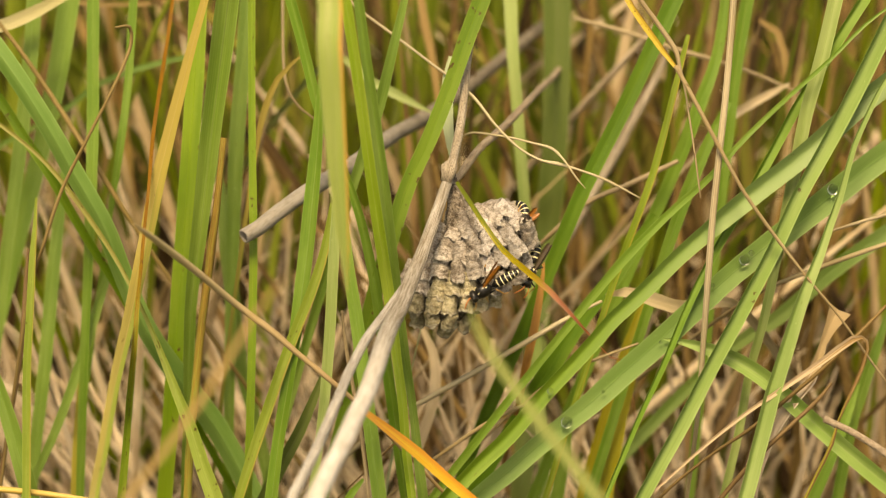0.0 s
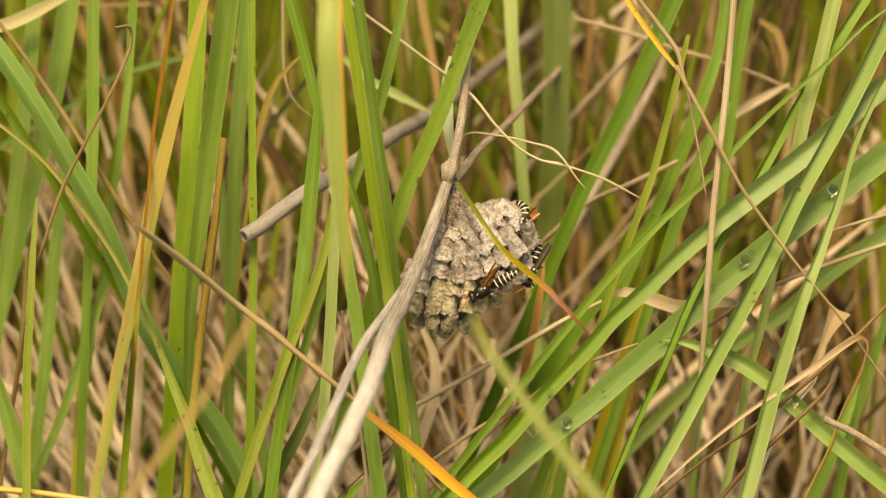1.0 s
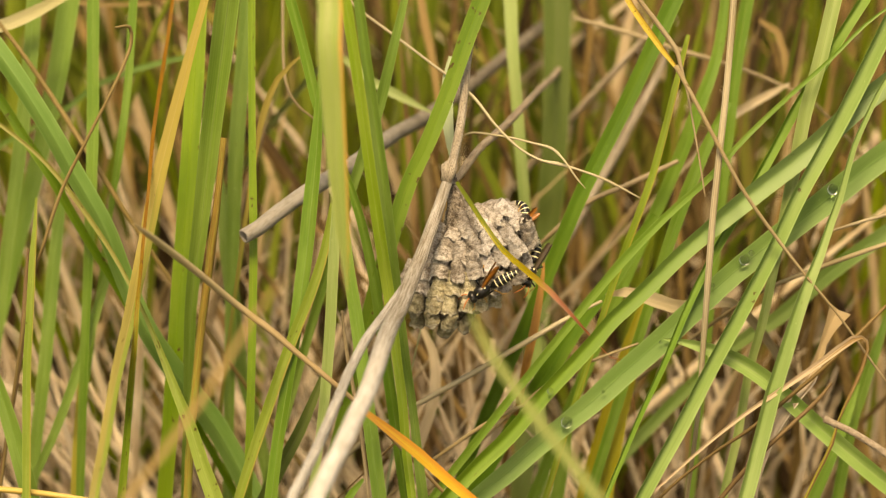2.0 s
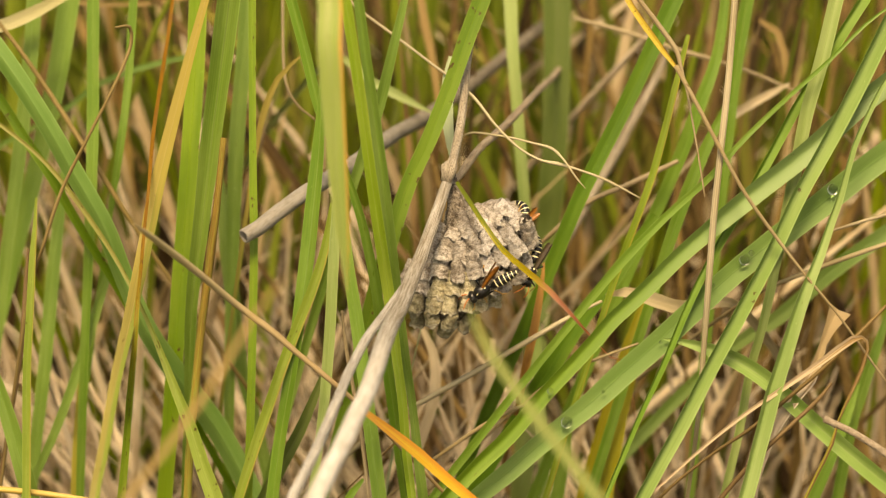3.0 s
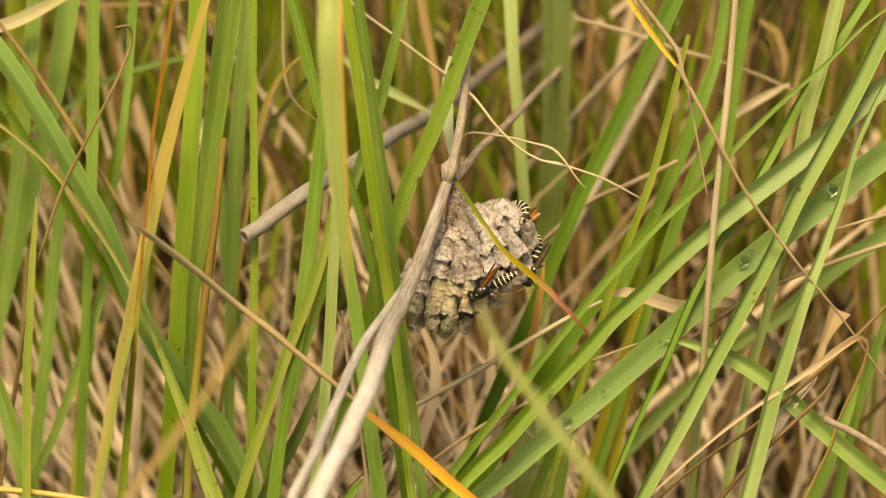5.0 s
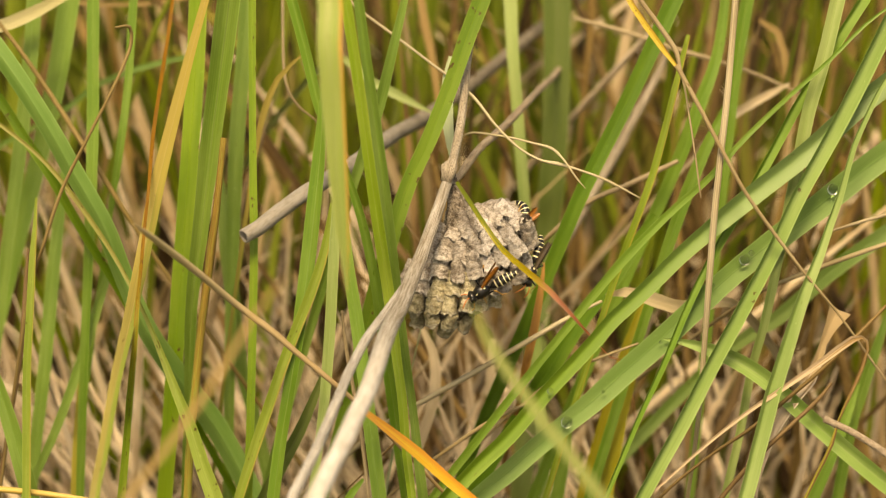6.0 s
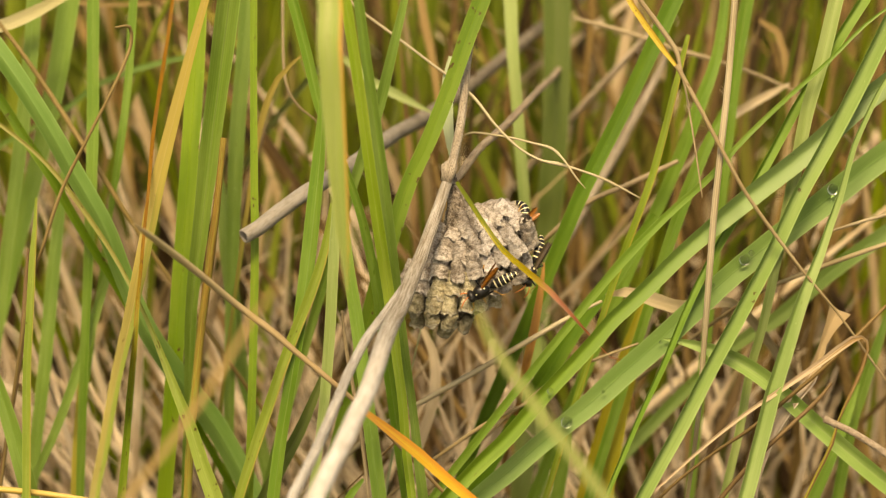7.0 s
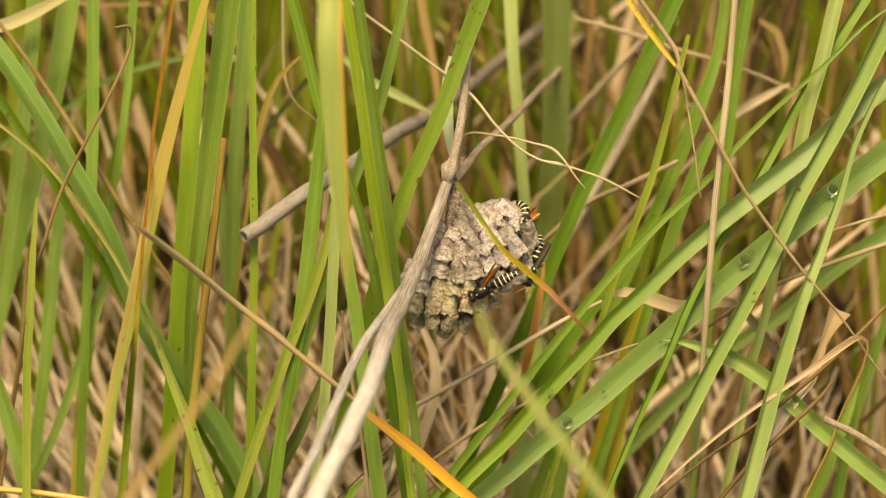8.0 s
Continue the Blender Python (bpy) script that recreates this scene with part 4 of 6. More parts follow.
stem(LEANER, [(77.2, 12.6, -3.0, 1.0), (34.0, -3.9, 82.6, 1.1), (-21.6, -25.1, 165.2, 1.1), (-28.5, -27.7, 173.7, 1.4), (-37.6, -28.0, 182.5, 1.5), (-44.7, -29.0, 190.0, 1.8), (-53.1, -31.5, 198.7, 1.7), (-61.9, -42.4, 213.2, 1.8), (-68.2, -54.3, 225.5, 1.8), (-71.3, -65.6, 234.5, 1.4), (-73.5, -75.4, 241.8, 0.3)], label='thin tan dry grass stem leaning across the blades')
blade(DRYBLUR, [(-190.0, -330.0, -3.0, 1.7), (-135.0, -285.0, 110.0, 1.7), (-62.6, -220.6, 246.3, 1.4), (-53.5, -215.4, 257.4, 1.4), (-47.6, -212.1, 264.7, 1.4), (-41.7, -208.4, 272.5, 1.4), (-36.4, -204.6, 280.7, 1.0), (-29.9, -201.2, 287.9, 0.4)], fold=0.2, label='tan dry grass blade, slender and bent')
stem(GOLDSTEM, [(-219.0, -3.0, -3.0, 1.2), (-179.1, -15.7, 71.2, 1.4), (-127.9, -26.8, 142.5, 1.4), (-118.8, -27.2, 141.6, 1.7), (-108.2, -27.7, 140.7, 1.7), (-94.5, -28.5, 138.9, 1.4)])
blade(MID, [(-132.6, 12.0, -3.0, 3.3), (-127.2, 25.4, 57.0, 3.7), (-120.3, 42.7, 114.1, 3.7), (-116.9, 51.3, 139.6, 4.0), (-114.6, 59.3, 161.6, 4.0), (-112.5, 67.7, 179.6, 3.3), (-111.3, 72.6, 190.1, 2.2), (-110.3, 76.8, 199.1, 0.5)])
blade(MID, [(-161.8, -1.2, -3.0, 2.0), (-142.9, 8.6, 57.5, 2.3), (-118.6, 21.0, 115.0, 2.3), (-111.6, 24.6, 129.7, 2.6), (-104.1, 31.0, 148.3, 2.9), (-97.6, 39.9, 167.3, 2.6), (-93.6, 45.4, 179.0, 1.6)])
blade(OLIVE, [(-111.8, -6.5, -3.0, 2.4), (-109.7, 7.0, 52.8, 2.6), (-107.0, 24.4, 105.6, 2.6), (-105.7, 32.3, 127.3, 2.6), (-104.1, 40.6, 145.1, 2.0), (-103.4, 46.1, 157.0, 0.5)])
blade(MID, [(-33.6, 30.4, -3.0, 3.6), (-43.6, 41.5, 59.2, 4.0), (-56.3, 55.7, 118.4, 4.0), (-60.3, 60.2, 135.0, 4.4), (-63.0, 68.3, 157.2, 4.4), (-65.2, 76.8, 175.5, 3.7), (-66.4, 81.4, 185.3, 2.3), (-67.1, 85.0, 192.9, 0.5)])
blade(DEEP, [(-103.1, -43.0, -3.0, 3.6), (-80.0, -30.2, 63.9, 4.0), (-50.3, -13.8, 127.9, 4.0), (-43.9, -10.3, 140.1, 3.7), (-39.3, -7.6, 148.3, 3.4), (-34.3, -3.6, 159.3, 2.2), (-31.5, -0.3, 166.2, 0.6)], fold=0.4)
blade(MID, [(-98.8, -65.9, -3.0, 1.9), (-67.6, -46.1, 66.0, 2.1), (-27.5, -20.7, 131.9, 2.1), (-24.4, -18.8, 136.1, 2.1), (-21.6, -17.3, 139.1, 0.8)])
blade(RUST, [(8.3, 119.0, -3.0, 1.3), (13.9, 70.9, 70.2, 1.4), (21.2, 21.8, 140.4, 1.4), (23.1, 15.0, 156.6, 2.4), (25.5, 17.9, 167.5, 2.4), (27.4, 22.6, 177.5, 1.7), (28.2, 25.6, 183.9, 0.4)])
blade(PALE, [(-130.1, 323.4, -3.0, 2.0), (-86.2, 217.9, 105.4, 2.2), (-29.8, 113.1, 210.8, 2.2), (-22.8, 106.9, 206.8, 2.7), (-14.3, 103.1, 203.5, 2.9), (-6.6, 99.6, 200.6, 1.4), (-3.2, 98.9, 199.0, 0.5)])
blade(CREAMY, [(-280.8, 171.2, -3.0, 3.0), (-216.3, 123.4, 115.2, 3.3), (-133.5, 82.6, 230.4, 3.3), (-125.0, 82.1, 234.1, 3.9), (-117.7, 83.5, 237.1, 3.6), (-108.7, 85.6, 241.5, 2.6), (-94.9, 88.7, 248.3, 1.8), (-83.4, 99.4, 248.0, 0.4)])
blade(MID, [(67.6, 33.4, -3.0, 2.7), (74.9, 54.7, 99.3, 3.0), (84.3, 82.1, 198.7, 3.0), (86.5, 88.5, 219.4, 3.5), (89.8, 95.7, 239.6, 4.0), (93.4, 103.7, 261.8, 2.8), (96.4, 118.3, 274.3, 0.4)])
blade(MID, [(-3.9, 29.1, -3.0, 3.3), (23.2, 43.7, 86.5, 3.6), (58.0, 62.4, 172.9, 3.6), (66.8, 67.1, 192.5, 3.9), (73.3, 71.0, 210.4, 4.1), (79.2, 78.0, 225.2, 3.3), (82.0, 86.3, 243.0, 2.6), (84.2, 92.8, 257.1, 1.8), (86.0, 106.3, 262.9, 0.4)])
blade(MID, [(15.3, -2.8, -3.0, 2.9), (35.4, 14.8, 86.9, 3.2), (61.2, 37.5, 173.8, 3.2), (67.4, 42.9, 192.5, 3.8), (73.6, 47.8, 207.8, 3.5), (80.8, 53.9, 220.8, 1.9)])
stem(TAN, [(231.9, 255.6, -3.0, 0.8), (179.5, 184.7, 97.7, 0.9), (112.2, 119.2, 195.4, 0.9), (102.9, 116.4, 201.2, 1.0), (89.0, 117.8, 206.6, 1.2), (71.8, 120.0, 211.2, 1.4), (54.5, 122.4, 216.4, 1.4), (39.8, 126.0, 219.3, 0.9)])
stem(TAN, [(-76.9, 132.5, -3.0, 1.2), (-25.1, 87.5, 94.3, 1.3), (41.6, 55.4, 188.7, 1.3), (53.0, 57.6, 193.4, 1.6), (67.7, 60.6, 199.7, 1.3)])
blade(VIVID, [(-41.8, 13.3, -3.0, 4.1), (-13.2, 18.2, 69.5, 4.5), (23.5, 24.5, 139.0, 4.5), (30.6, 25.7, 151.0, 5.5), (39.4, 30.0, 165.0, 5.4), (47.2, 32.3, 174.6, 4.8), (53.6, 36.3, 183.2, 3.8), (60.0, 40.4, 191.9, 2.2)], fold=0.2)
nest_stalk = stick(WEATHERED, [(-58.3, -274.4, -3.0, 3.9), (-45.4, -218.6, 102.4, 4.3), (-28.8, -146.7, 204.8, 4.3), (-26.3, -136.0, 206.5, 4.3), (-23.6, -122.8, 206.4, 4.2), (-21.1, -107.8, 205.5, 4.3), (-18.4, -92.6, 204.9, 4.4), (-16.2, -77.4, 204.5, 4.5), (-14.3, -62.0, 204.4, 4.5), (-10.0, -36.3, 202.7, 4.2), (-5.8, -15.4, 204.9, 3.7), (-1.8, -1.6, 210.8, 3.3), (2.0, 8.8, 219.0, 2.7)], label='pale weathered stalk that carries the wasp nest')
upper_stem = stick(ASHBARK, [(2.0, 8.8, 219.0, 2.4), (4.3, 16.9, 226.7, 2.4), (5.7, 24.8, 234.2, 2.3), (6.8, 34.0, 242.1, 2.3), (9.0, 43.9, 251.6, 2.2), (11.5, 53.0, 261.5, 2.0)])
stick(PALEBARK, [(-72.7, -224.5, -3.0, 2.4), (-56.9, -175.3, 92.3, 2.7), (-36.5, -112.0, 184.5, 2.7), (-33.6, -102.9, 187.6, 2.7), (-30.7, -91.3, 188.8, 2.6), (-28.2, -77.9, 189.2, 2.7), (-25.7, -64.3, 189.8, 2.6), (-23.4, -53.7, 191.4, 2.5), (-19.6, -42.4, 194.2, 2.4), (-14.7, -34.0, 198.0, 2.2), (-10.1, -25.7, 201.6, 1.7)])
stick(GREYBARK, [(285.0, 330.0, -3.0, 5.5), (280.0, 335.0, 150.0, 5.5), (215.0, 335.0, 300.0, 5.3), (74.7, 284.0, 193.9, 4.0), (52.9, 252.2, 184.7, 4.0), (34.0, 217.8, 182.1, 4.0), (19.8, 185.2, 183.1, 4.0), (8.3, 150.7, 187.2, 4.0), (-4.2, 115.3, 191.7, 4.3), (-15.7, 82.8, 197.8, 4.4), (-26.3, 49.0, 203.3, 4.4), (-36.5, 20.3, 208.1, 4.3), (-44.8, 7.7, 207.0, 4.2), (-49.1, 2.5, 205.4, 4.2), (-53.1, -1.3, 204.3, 4.0)], label='grey weathered broken stem, hollow at its end', lumpy=0.1)
side_twig = stick(TWIGBARK, [(50.8, 390.3, -3.0, 1.8), (48.8, 351.7, 69.0, 2.0), (46.2, 302.1, 138.0, 2.0), (41.9, 217.6, 169.8, 2.0), (37.5, 160.5, 189.2, 2.0), (34.0, 140.4, 193.6, 2.0), (31.0, 122.8, 198.3, 2.1), (28.4, 99.7, 205.6, 2.0), (24.7, 72.4, 213.4, 2.1), (17.8, 55.6, 212.9, 2.2), (10.4, 39.1, 212.9, 2.2), (4.3, 19.3, 212.9, 2.0), (2.7, 11.3, 214.7, 1.4)])
stick(ASHBARK, [(-26.9, 152.2, -3.0, 2.0), (-1.2, 137.5, 63.4, 2.2), (32.0, 131.4, 126.9, 2.2), (39.2, 135.0, 139.3, 2.5), (46.3, 138.5, 151.6, 2.7), (53.5, 143.0, 163.5, 2.9), (61.6, 148.5, 177.8, 2.9), (68.8, 154.2, 190.0, 2.3), (73.3, 158.8, 199.9, 0.7)], label='grey-brown dead twig standing behind the nest')
stalk_knot = stick(ASHBARK, [(0.9, 5.8, 217.1, 2.6), (1.4, 6.4, 218.4, 3.0), (1.7, 6.8, 219.3, 3.8), (2.0, 7.2, 220.2, 4.1), (2.3, 8.4, 220.4, 3.6), (2.6, 9.7, 220.9, 2.6), (2.9, 12.1, 221.2, 2.1)], lumpy=0.35)
blade(DRYBLUR, [(113.3, 175.0, -3.0, 0.4), (111.4, 150.0, 88.6, 0.5), (108.9, 138.3, 177.1, 0.5), (108.5, 142.5, 190.8, 1.2), (107.6, 145.7, 200.1, 2.2), (105.4, 147.5, 206.4, 2.4), (99.4, 148.2, 210.3, 1.0)])
blade(PAPERY, [(-32.9, 176.2, -3.0, 1.2), (15.4, 132.9, 92.2, 1.4), (77.4, 103.0, 184.4, 1.4), (83.3, 104.5, 192.1, 2.2), (91.6, 105.1, 198.3, 2.7), (99.3, 106.9, 202.2, 2.2), (104.9, 108.2, 204.8, 0.6)])
blade(SOFT, [(-5.8, 75.2, -3.0, 3.5), (33.1, 61.5, 73.6, 3.9), (85.5, 65.5, 136.1, 4.0), (99.5, 60.6, 149.8, 4.6), (113.6, 60.5, 164.3, 4.9), (129.6, 63.4, 175.7, 4.9), (134.8, 65.0, 179.0, 4.6), (157.7, 71.7, 193.3, 3.2), (176.7, 85.5, 198.9, 0.4)], fold=0.3)
blade(MID, [(102.4, 16.9, -3.0, 3.0), (108.2, 24.3, 51.0, 3.3), (115.6, 33.7, 102.0, 3.3), (119.7, 39.0, 127.4, 3.6), (125.7, 43.8, 147.2, 3.0), (129.8, 49.3, 159.1, 1.3), (134.1, 55.1, 171.5, 0.9), (137.6, 68.0, 175.9, 0.4)])
blade(MID, [(69.8, -2.1, -3.0, 3.5), (85.9, 9.0, 54.0, 3.9), (106.5, 23.3, 108.1, 3.9), (112.0, 27.1, 120.9, 3.6), (117.7, 33.3, 134.2, 2.3), (120.1, 36.1, 140.1, 0.7)])
blade(MID, [(21.0, 18.4, -3.0, 3.6), (26.3, 24.8, 50.2, 4.0), (33.0, 33.0, 100.5, 4.0), (35.4, 35.9, 116.0, 3.6), (37.2, 37.6, 129.1, 1.3)])
blade(OLIVE, [(18.7, 26.1, -3.0, 2.4), (31.7, 35.8, 63.1, 2.7), (48.5, 48.3, 126.2, 2.7), (52.5, 51.3, 139.6, 3.0), (57.5, 56.9, 151.7, 2.3), (60.8, 61.1, 160.7, 0.8)])
stem(BROWN, [(-141.5, -46.9, -3.0, 1.1), (-132.6, -23.8, 70.9, 1.3), (-121.2, 5.9, 141.8, 1.3), (-119.1, 11.3, 153.2, 1.4), (-117.2, 17.3, 166.0, 1.6), (-116.3, 23.3, 178.9, 1.3), (-115.7, 27.3, 187.5, 0.8)], label='rust-brown withered grass stem')
stem(TAN, [(-7.1, -57.6, -3.0, 1.0), (-12.6, -42.2, 66.5, 1.1), (-19.8, -22.5, 132.9, 1.1), (-21.7, -17.1, 149.2, 1.1), (-23.9, -12.2, 162.1, 1.1), (-26.0, -7.9, 173.6, 1.1), (-27.3, -3.4, 183.3, 0.8)])
stem(BROWN, [(-108.9, 39.0, -3.0, 0.4), (-69.6, 11.4, 70.9, 0.5), (-19.1, -13.9, 141.8, 0.5), (-16.0, -14.4, 145.5, 0.6), (-11.8, -12.7, 149.0, 0.5)])
stem(UMBER, [(6.6, 62.7, -3.0, 1.2), (-34.1, 49.8, 90.6, 1.3), (-86.5, 48.6, 181.1, 1.3), (-96.0, 53.2, 195.9, 1.5), (-107.3, 60.8, 212.0, 1.5), (-118.6, 67.9, 227.4, 1.3), (-128.3, 73.4, 239.1, 1.1), (-137.0, 78.3, 249.5, 0.8), (-144.2, 90.3, 252.2, 0.4)])
blade(DRYBLUR, [(19.1, 156.7, -3.0, 1.6), (10.3, 144.1, 90.4, 1.8), (-1.1, 143.3, 180.9, 1.8), (-3.2, 148.3, 196.2, 2.5), (-5.7, 152.7, 207.9, 2.7), (-7.5, 157.2, 217.6, 2.3), (-9.9, 163.2, 230.5, 1.6), (-11.8, 176.2, 235.2, 0.4)])
blade(PAPERY, [(-95.0, 317.9, -3.0, 1.3), (-44.2, 230.7, 91.0, 1.5), (22.6, 215.8, 158.7, 1.6), (30.2, 215.0, 167.2, 2.4), (43.5, 215.1, 177.6, 2.5), (58.9, 217.7, 188.3, 2.5), (67.5, 220.8, 194.9, 1.9), (79.3, 225.0, 203.9, 1.4), (89.1, 237.1, 205.0, 0.4)])
blade(PAPERY, [(-44.4, 12.1, -3.0, 2.1), (-31.1, 22.4, 49.5, 2.3), (-14.0, 35.6, 99.0, 2.3), (-6.5, 41.5, 118.6, 3.0), (-2.3, 46.0, 133.0, 3.3), (-3.1, 50.9, 143.5, 2.7), (-7.3, 54.4, 151.0, 1.0)])
blade(PAPERY, [(17.6, 10.9, -3.0, 2.1), (16.9, 22.8, 48.7, 2.3), (16.1, 38.2, 97.5, 2.3), (15.7, 45.0, 116.6, 3.0), (14.0, 49.5, 131.2, 3.0), (14.6, 55.9, 144.7, 1.7)])
blade(DULL, [(-190.0, 140.0, -3.0, 1.6), (-180.0, 160.0, 130.0, 1.6), (-119.4, 146.0, 181.7, 1.6), (-109.9, 145.1, 189.4, 1.8), (-99.6, 143.2, 194.8, 1.8), (-89.6, 142.5, 198.1, 1.8), (-80.5, 141.5, 200.6, 1.2), (-77.0, 141.8, 201.2, 0.5)])
blade(DRYBLUR, [(150.0, 300.0, -3.0, 1.4), (120.0, 300.0, 190.0, 1.4), (-66.2, 172.1, 214.2, 1.3), (-87.0, 160.2, 212.4, 1.5), (-104.3, 154.1, 213.5, 1.5), (-119.8, 150.8, 215.8, 1.1), (-128.7, 151.9, 218.0, 0.3)])


def join_to(ob, parent, name, label=""):
    """Make ob a part of parent, in place."""
    ob.name = name
    ob.parent = parent
    ob.location = ob.location - parent.location
    for key in ("label", "category", "group"):
        if key in ob:
            del ob[key]
    if label:
        ob["label"] = label


join_to(upper_stem, nest_stalk, "upper_stem")
join_to(stalk_knot, nest_stalk, "node", "swollen cracked grey joint")
join_to(side_twig, nest_stalk, "side_twig", "thin brown side twig")
join_to(drooping_leaf, drooping_stem, "leaf_blade", "yellowed leaf blade")


# ---- the dense meadow behind and beside ----
def scatter(name, mat, n, seed, region, height, width, lean, label, drift=0.5, clear=None, curl=0.8):
    """Many leaves joined. region: x0, x1, y0, y1; height, width and lean in degrees are ranges; drift: the share that leans to -x; clear: a region left free."""
    rng = np.random.RandomState(seed)
    verts, faces, uvs = [], [], []
    made = 0
    while made < n:
        x, y = rng.uniform(region[0], region[1]), rng.uniform(region[2], region[3])
        if clear and clear[0] < x < clear[1] and clear[2] < y < clear[3]:
            continue
        made += 1
        h, w = rng.uniform(*height), rng.uniform(*width)
        tilt = radians(rng.uniform(*lean))
        az = math.pi + rng.uniform(-1.0, 0.15) if rng.rand() < drift else rng.uniform(-0.15, 1.2)
        dx, dy = math.sin(tilt) * math.cos(az), math.sin(tilt) * math.sin(az)
        bend = rng.uniform(0.0, curl)
        k = 9
        ang = rng.uniform(-0.9, 0.9)
        sx, sy = math.cos(ang), math.sin(ang)
        o = len(verts)
        for i in range(k):
            q = i / (k - 1)
            reach = h * (q + bend * q * q)
            z = h * math.cos(tilt) * (q - 0.35 * bend * q ** 3) - 0.004
            ww = w / 2 * min(1.0, (1 - q) * 3 + 0.08)
            px, py = x + dx * reach, y + dy * reach
            verts += [(px - sx * ww, py - sy * ww, z), (px, py - w * 0.25, z), (px + sx * ww, py + sy * ww, z)]
            uvs += [(0.0, q), (0.5, q), (1.0, q)]
        for i in range(k - 1):
            for j in range(2):
                a = o + i * 3 + j
                faces.append((a, a + 1, a + 4, a + 3))
    ob = new(name, plain_mesh(name, verts, faces, uvs, mat))
    return tagged(ob, label, "grass", kind="stuff")


scatter("dead_grass_thatch", THATCH, 125, 11, (-0.28, 0.02, 0.075, 0.19), (0.10, 0.22), (0.0016, 0.0036), (4, 36), "matted pale tan dead grass leaves behind the nest", 0.62, curl=0.45)
scatter("leaning_dead_grass", THATCH, 100, 18, (-0.2, 0.1, 0.04, 0.12), (0.08, 0.165), (0.0016, 0.0036), (6, 36), "pale dead grass leaves leaning over behind the stalks", 0.72, curl=0.5)
scatter("fallen_pale_grass", THATCH, 55, 51, (-0.15, 0.0, 0.06, 0.13), (0.12, 0.19), (0.0014, 0.003), (14, 42), "pale straw-coloured dead grass leaves leaning among the blades", 0.9, curl=0.4)
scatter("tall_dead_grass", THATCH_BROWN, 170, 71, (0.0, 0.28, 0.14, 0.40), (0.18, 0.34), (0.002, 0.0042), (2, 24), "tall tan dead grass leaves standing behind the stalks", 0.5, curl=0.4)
scatter("bleached_dead_grass", THATCH_MID, 20, 73, (0.0, 0.19, 0.13, 0.26), (0.17, 0.27), (0.002, 0.0045), (3, 28), "bleached dead grass leaves standing behind the blades", 0.35, curl=0.5)
scatter("sloping_dead_grass", THATCH, 46, 81, (-0.10, 0.28, 0.11, 0.30), (0.22, 0.38), (0.002, 0.0042), (36, 62), "pale dead grass leaves lying aslant behind the blades", 0.3, curl=0.35)
scatter("young_meadow_grass", FIELD, 60, 74, (0.0, 0.28, 0.12, 0.30), (0.2, 0.34), (0.002, 0.0042), (0, 18), "yellow-green meadow grass among dead leaves", 0.3)
scatter("mixed_dead_grass", THATCH, 120, 75, (0.0, 0.20, 0.08, 0.19), (0.07, 0.15), (0.0012, 0.0026), (2, 30), "pale tan dead grass leaves under the green blades", 0.55, curl=0.45)
scatter("rotting_dead_grass", THATCH_BROWN, 110, 76, (0.0, 0.28, 0.085, 0.20), (0.12, 0.24), (0.0018, 0.0036), (2, 30), "brown dead grass leaves under the green blades", 0.55, curl=0.45)
scatter("slender_meadow_grass", FIELD, 60, 77, (-0.30, 0.0, 0.12, 0.32), (0.2, 0.36), (0.002, 0.005), (0, 14), "yellow-green meadow grass standing behind the blades", 0.4)
scatter("faded_dead_grass", THATCH_MID, 36, 78, (-0.26, 0.0, 0.12, 0.24), (0.17, 0.27), (0.002, 0.0045), (3, 28), "faded dead grass leaves standing among green ones", 0.6, curl=0.5)
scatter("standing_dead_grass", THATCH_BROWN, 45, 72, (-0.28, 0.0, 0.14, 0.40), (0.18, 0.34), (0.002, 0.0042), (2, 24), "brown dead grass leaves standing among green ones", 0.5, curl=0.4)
# these leaves paint the deep shade seen between the pale stalks
scatter("dark_dead_grass", THATCH_SHADE, 1700, 12, (-0.5, 0.5, 0.16, 0.8), (0.05, 0.18), (0.003, 0.007), (0, 32), "dead grass leaves in the thatch, coloured near black as gap shade", curl=0.5)
scatter("meadow_grass", FIELD, 150, 13, (-0.34, 0.26, 0.17, 0.45), (0.2, 0.40), (0.003, 0.006), (0, 16), "dense green meadow grass growing through dead thatch", 0.4)
scatter("yellowing_meadow_grass", FIELD_YELLOW, 100, 14, (-0.35, 0.35, 0.16, 0.45), (0.16, 0.38), (0.0025, 0.005), (0, 25), "yellowing meadow grass among the green")
# unseen growth at both sides, added to block the sky's side light
for i, side in enumerate(((-0.75, -0.24, -0.45, 0.5), (0.24, 0.75, -0.45, 0.5))):
    scatter("bordering_grass", FIELD, 420, 20 + i, side, (0.2, 0.42), (0.003, 0.007), (0, 14), "dense green meadow grass beside the nest, added to block side light")
    scatter("bordering_thatch", THATCH, 420, 30 + i, side, (0.08, 0.24), (0.003, 0.006), (0, 25), "tan dead grass beside the nest, added to block side light")
# short thatch in the same painted shade colour
scatter("low_thatch", THATCH_SHADE, 700, 40, (-0.3, 0.3, -0.30, 0.12), (0.03, 0.09), (0.002, 0.005), (10, 60), "short matted dead grass below the nest, in the shade colour")
scatter("far_meadow_grass", FIELD, 4500, 16, (-2.2, 2.2, -2.2, 2.8), (0.2, 0.42), (0.004, 0.009), (0, 25), "green meadow grass further off", clear=(-0.75, 0.75, -1.1, 0.5))
scatter("far_dead_grass", THATCH, 3000, 17, (-2.2, 2.2, -2.2, 2.8), (0.1, 0.3), (0.004, 0.008), (5, 45), "tan dead grass further off in the meadow", clear=(-0.75, 0.75, -1.1, 0.8))

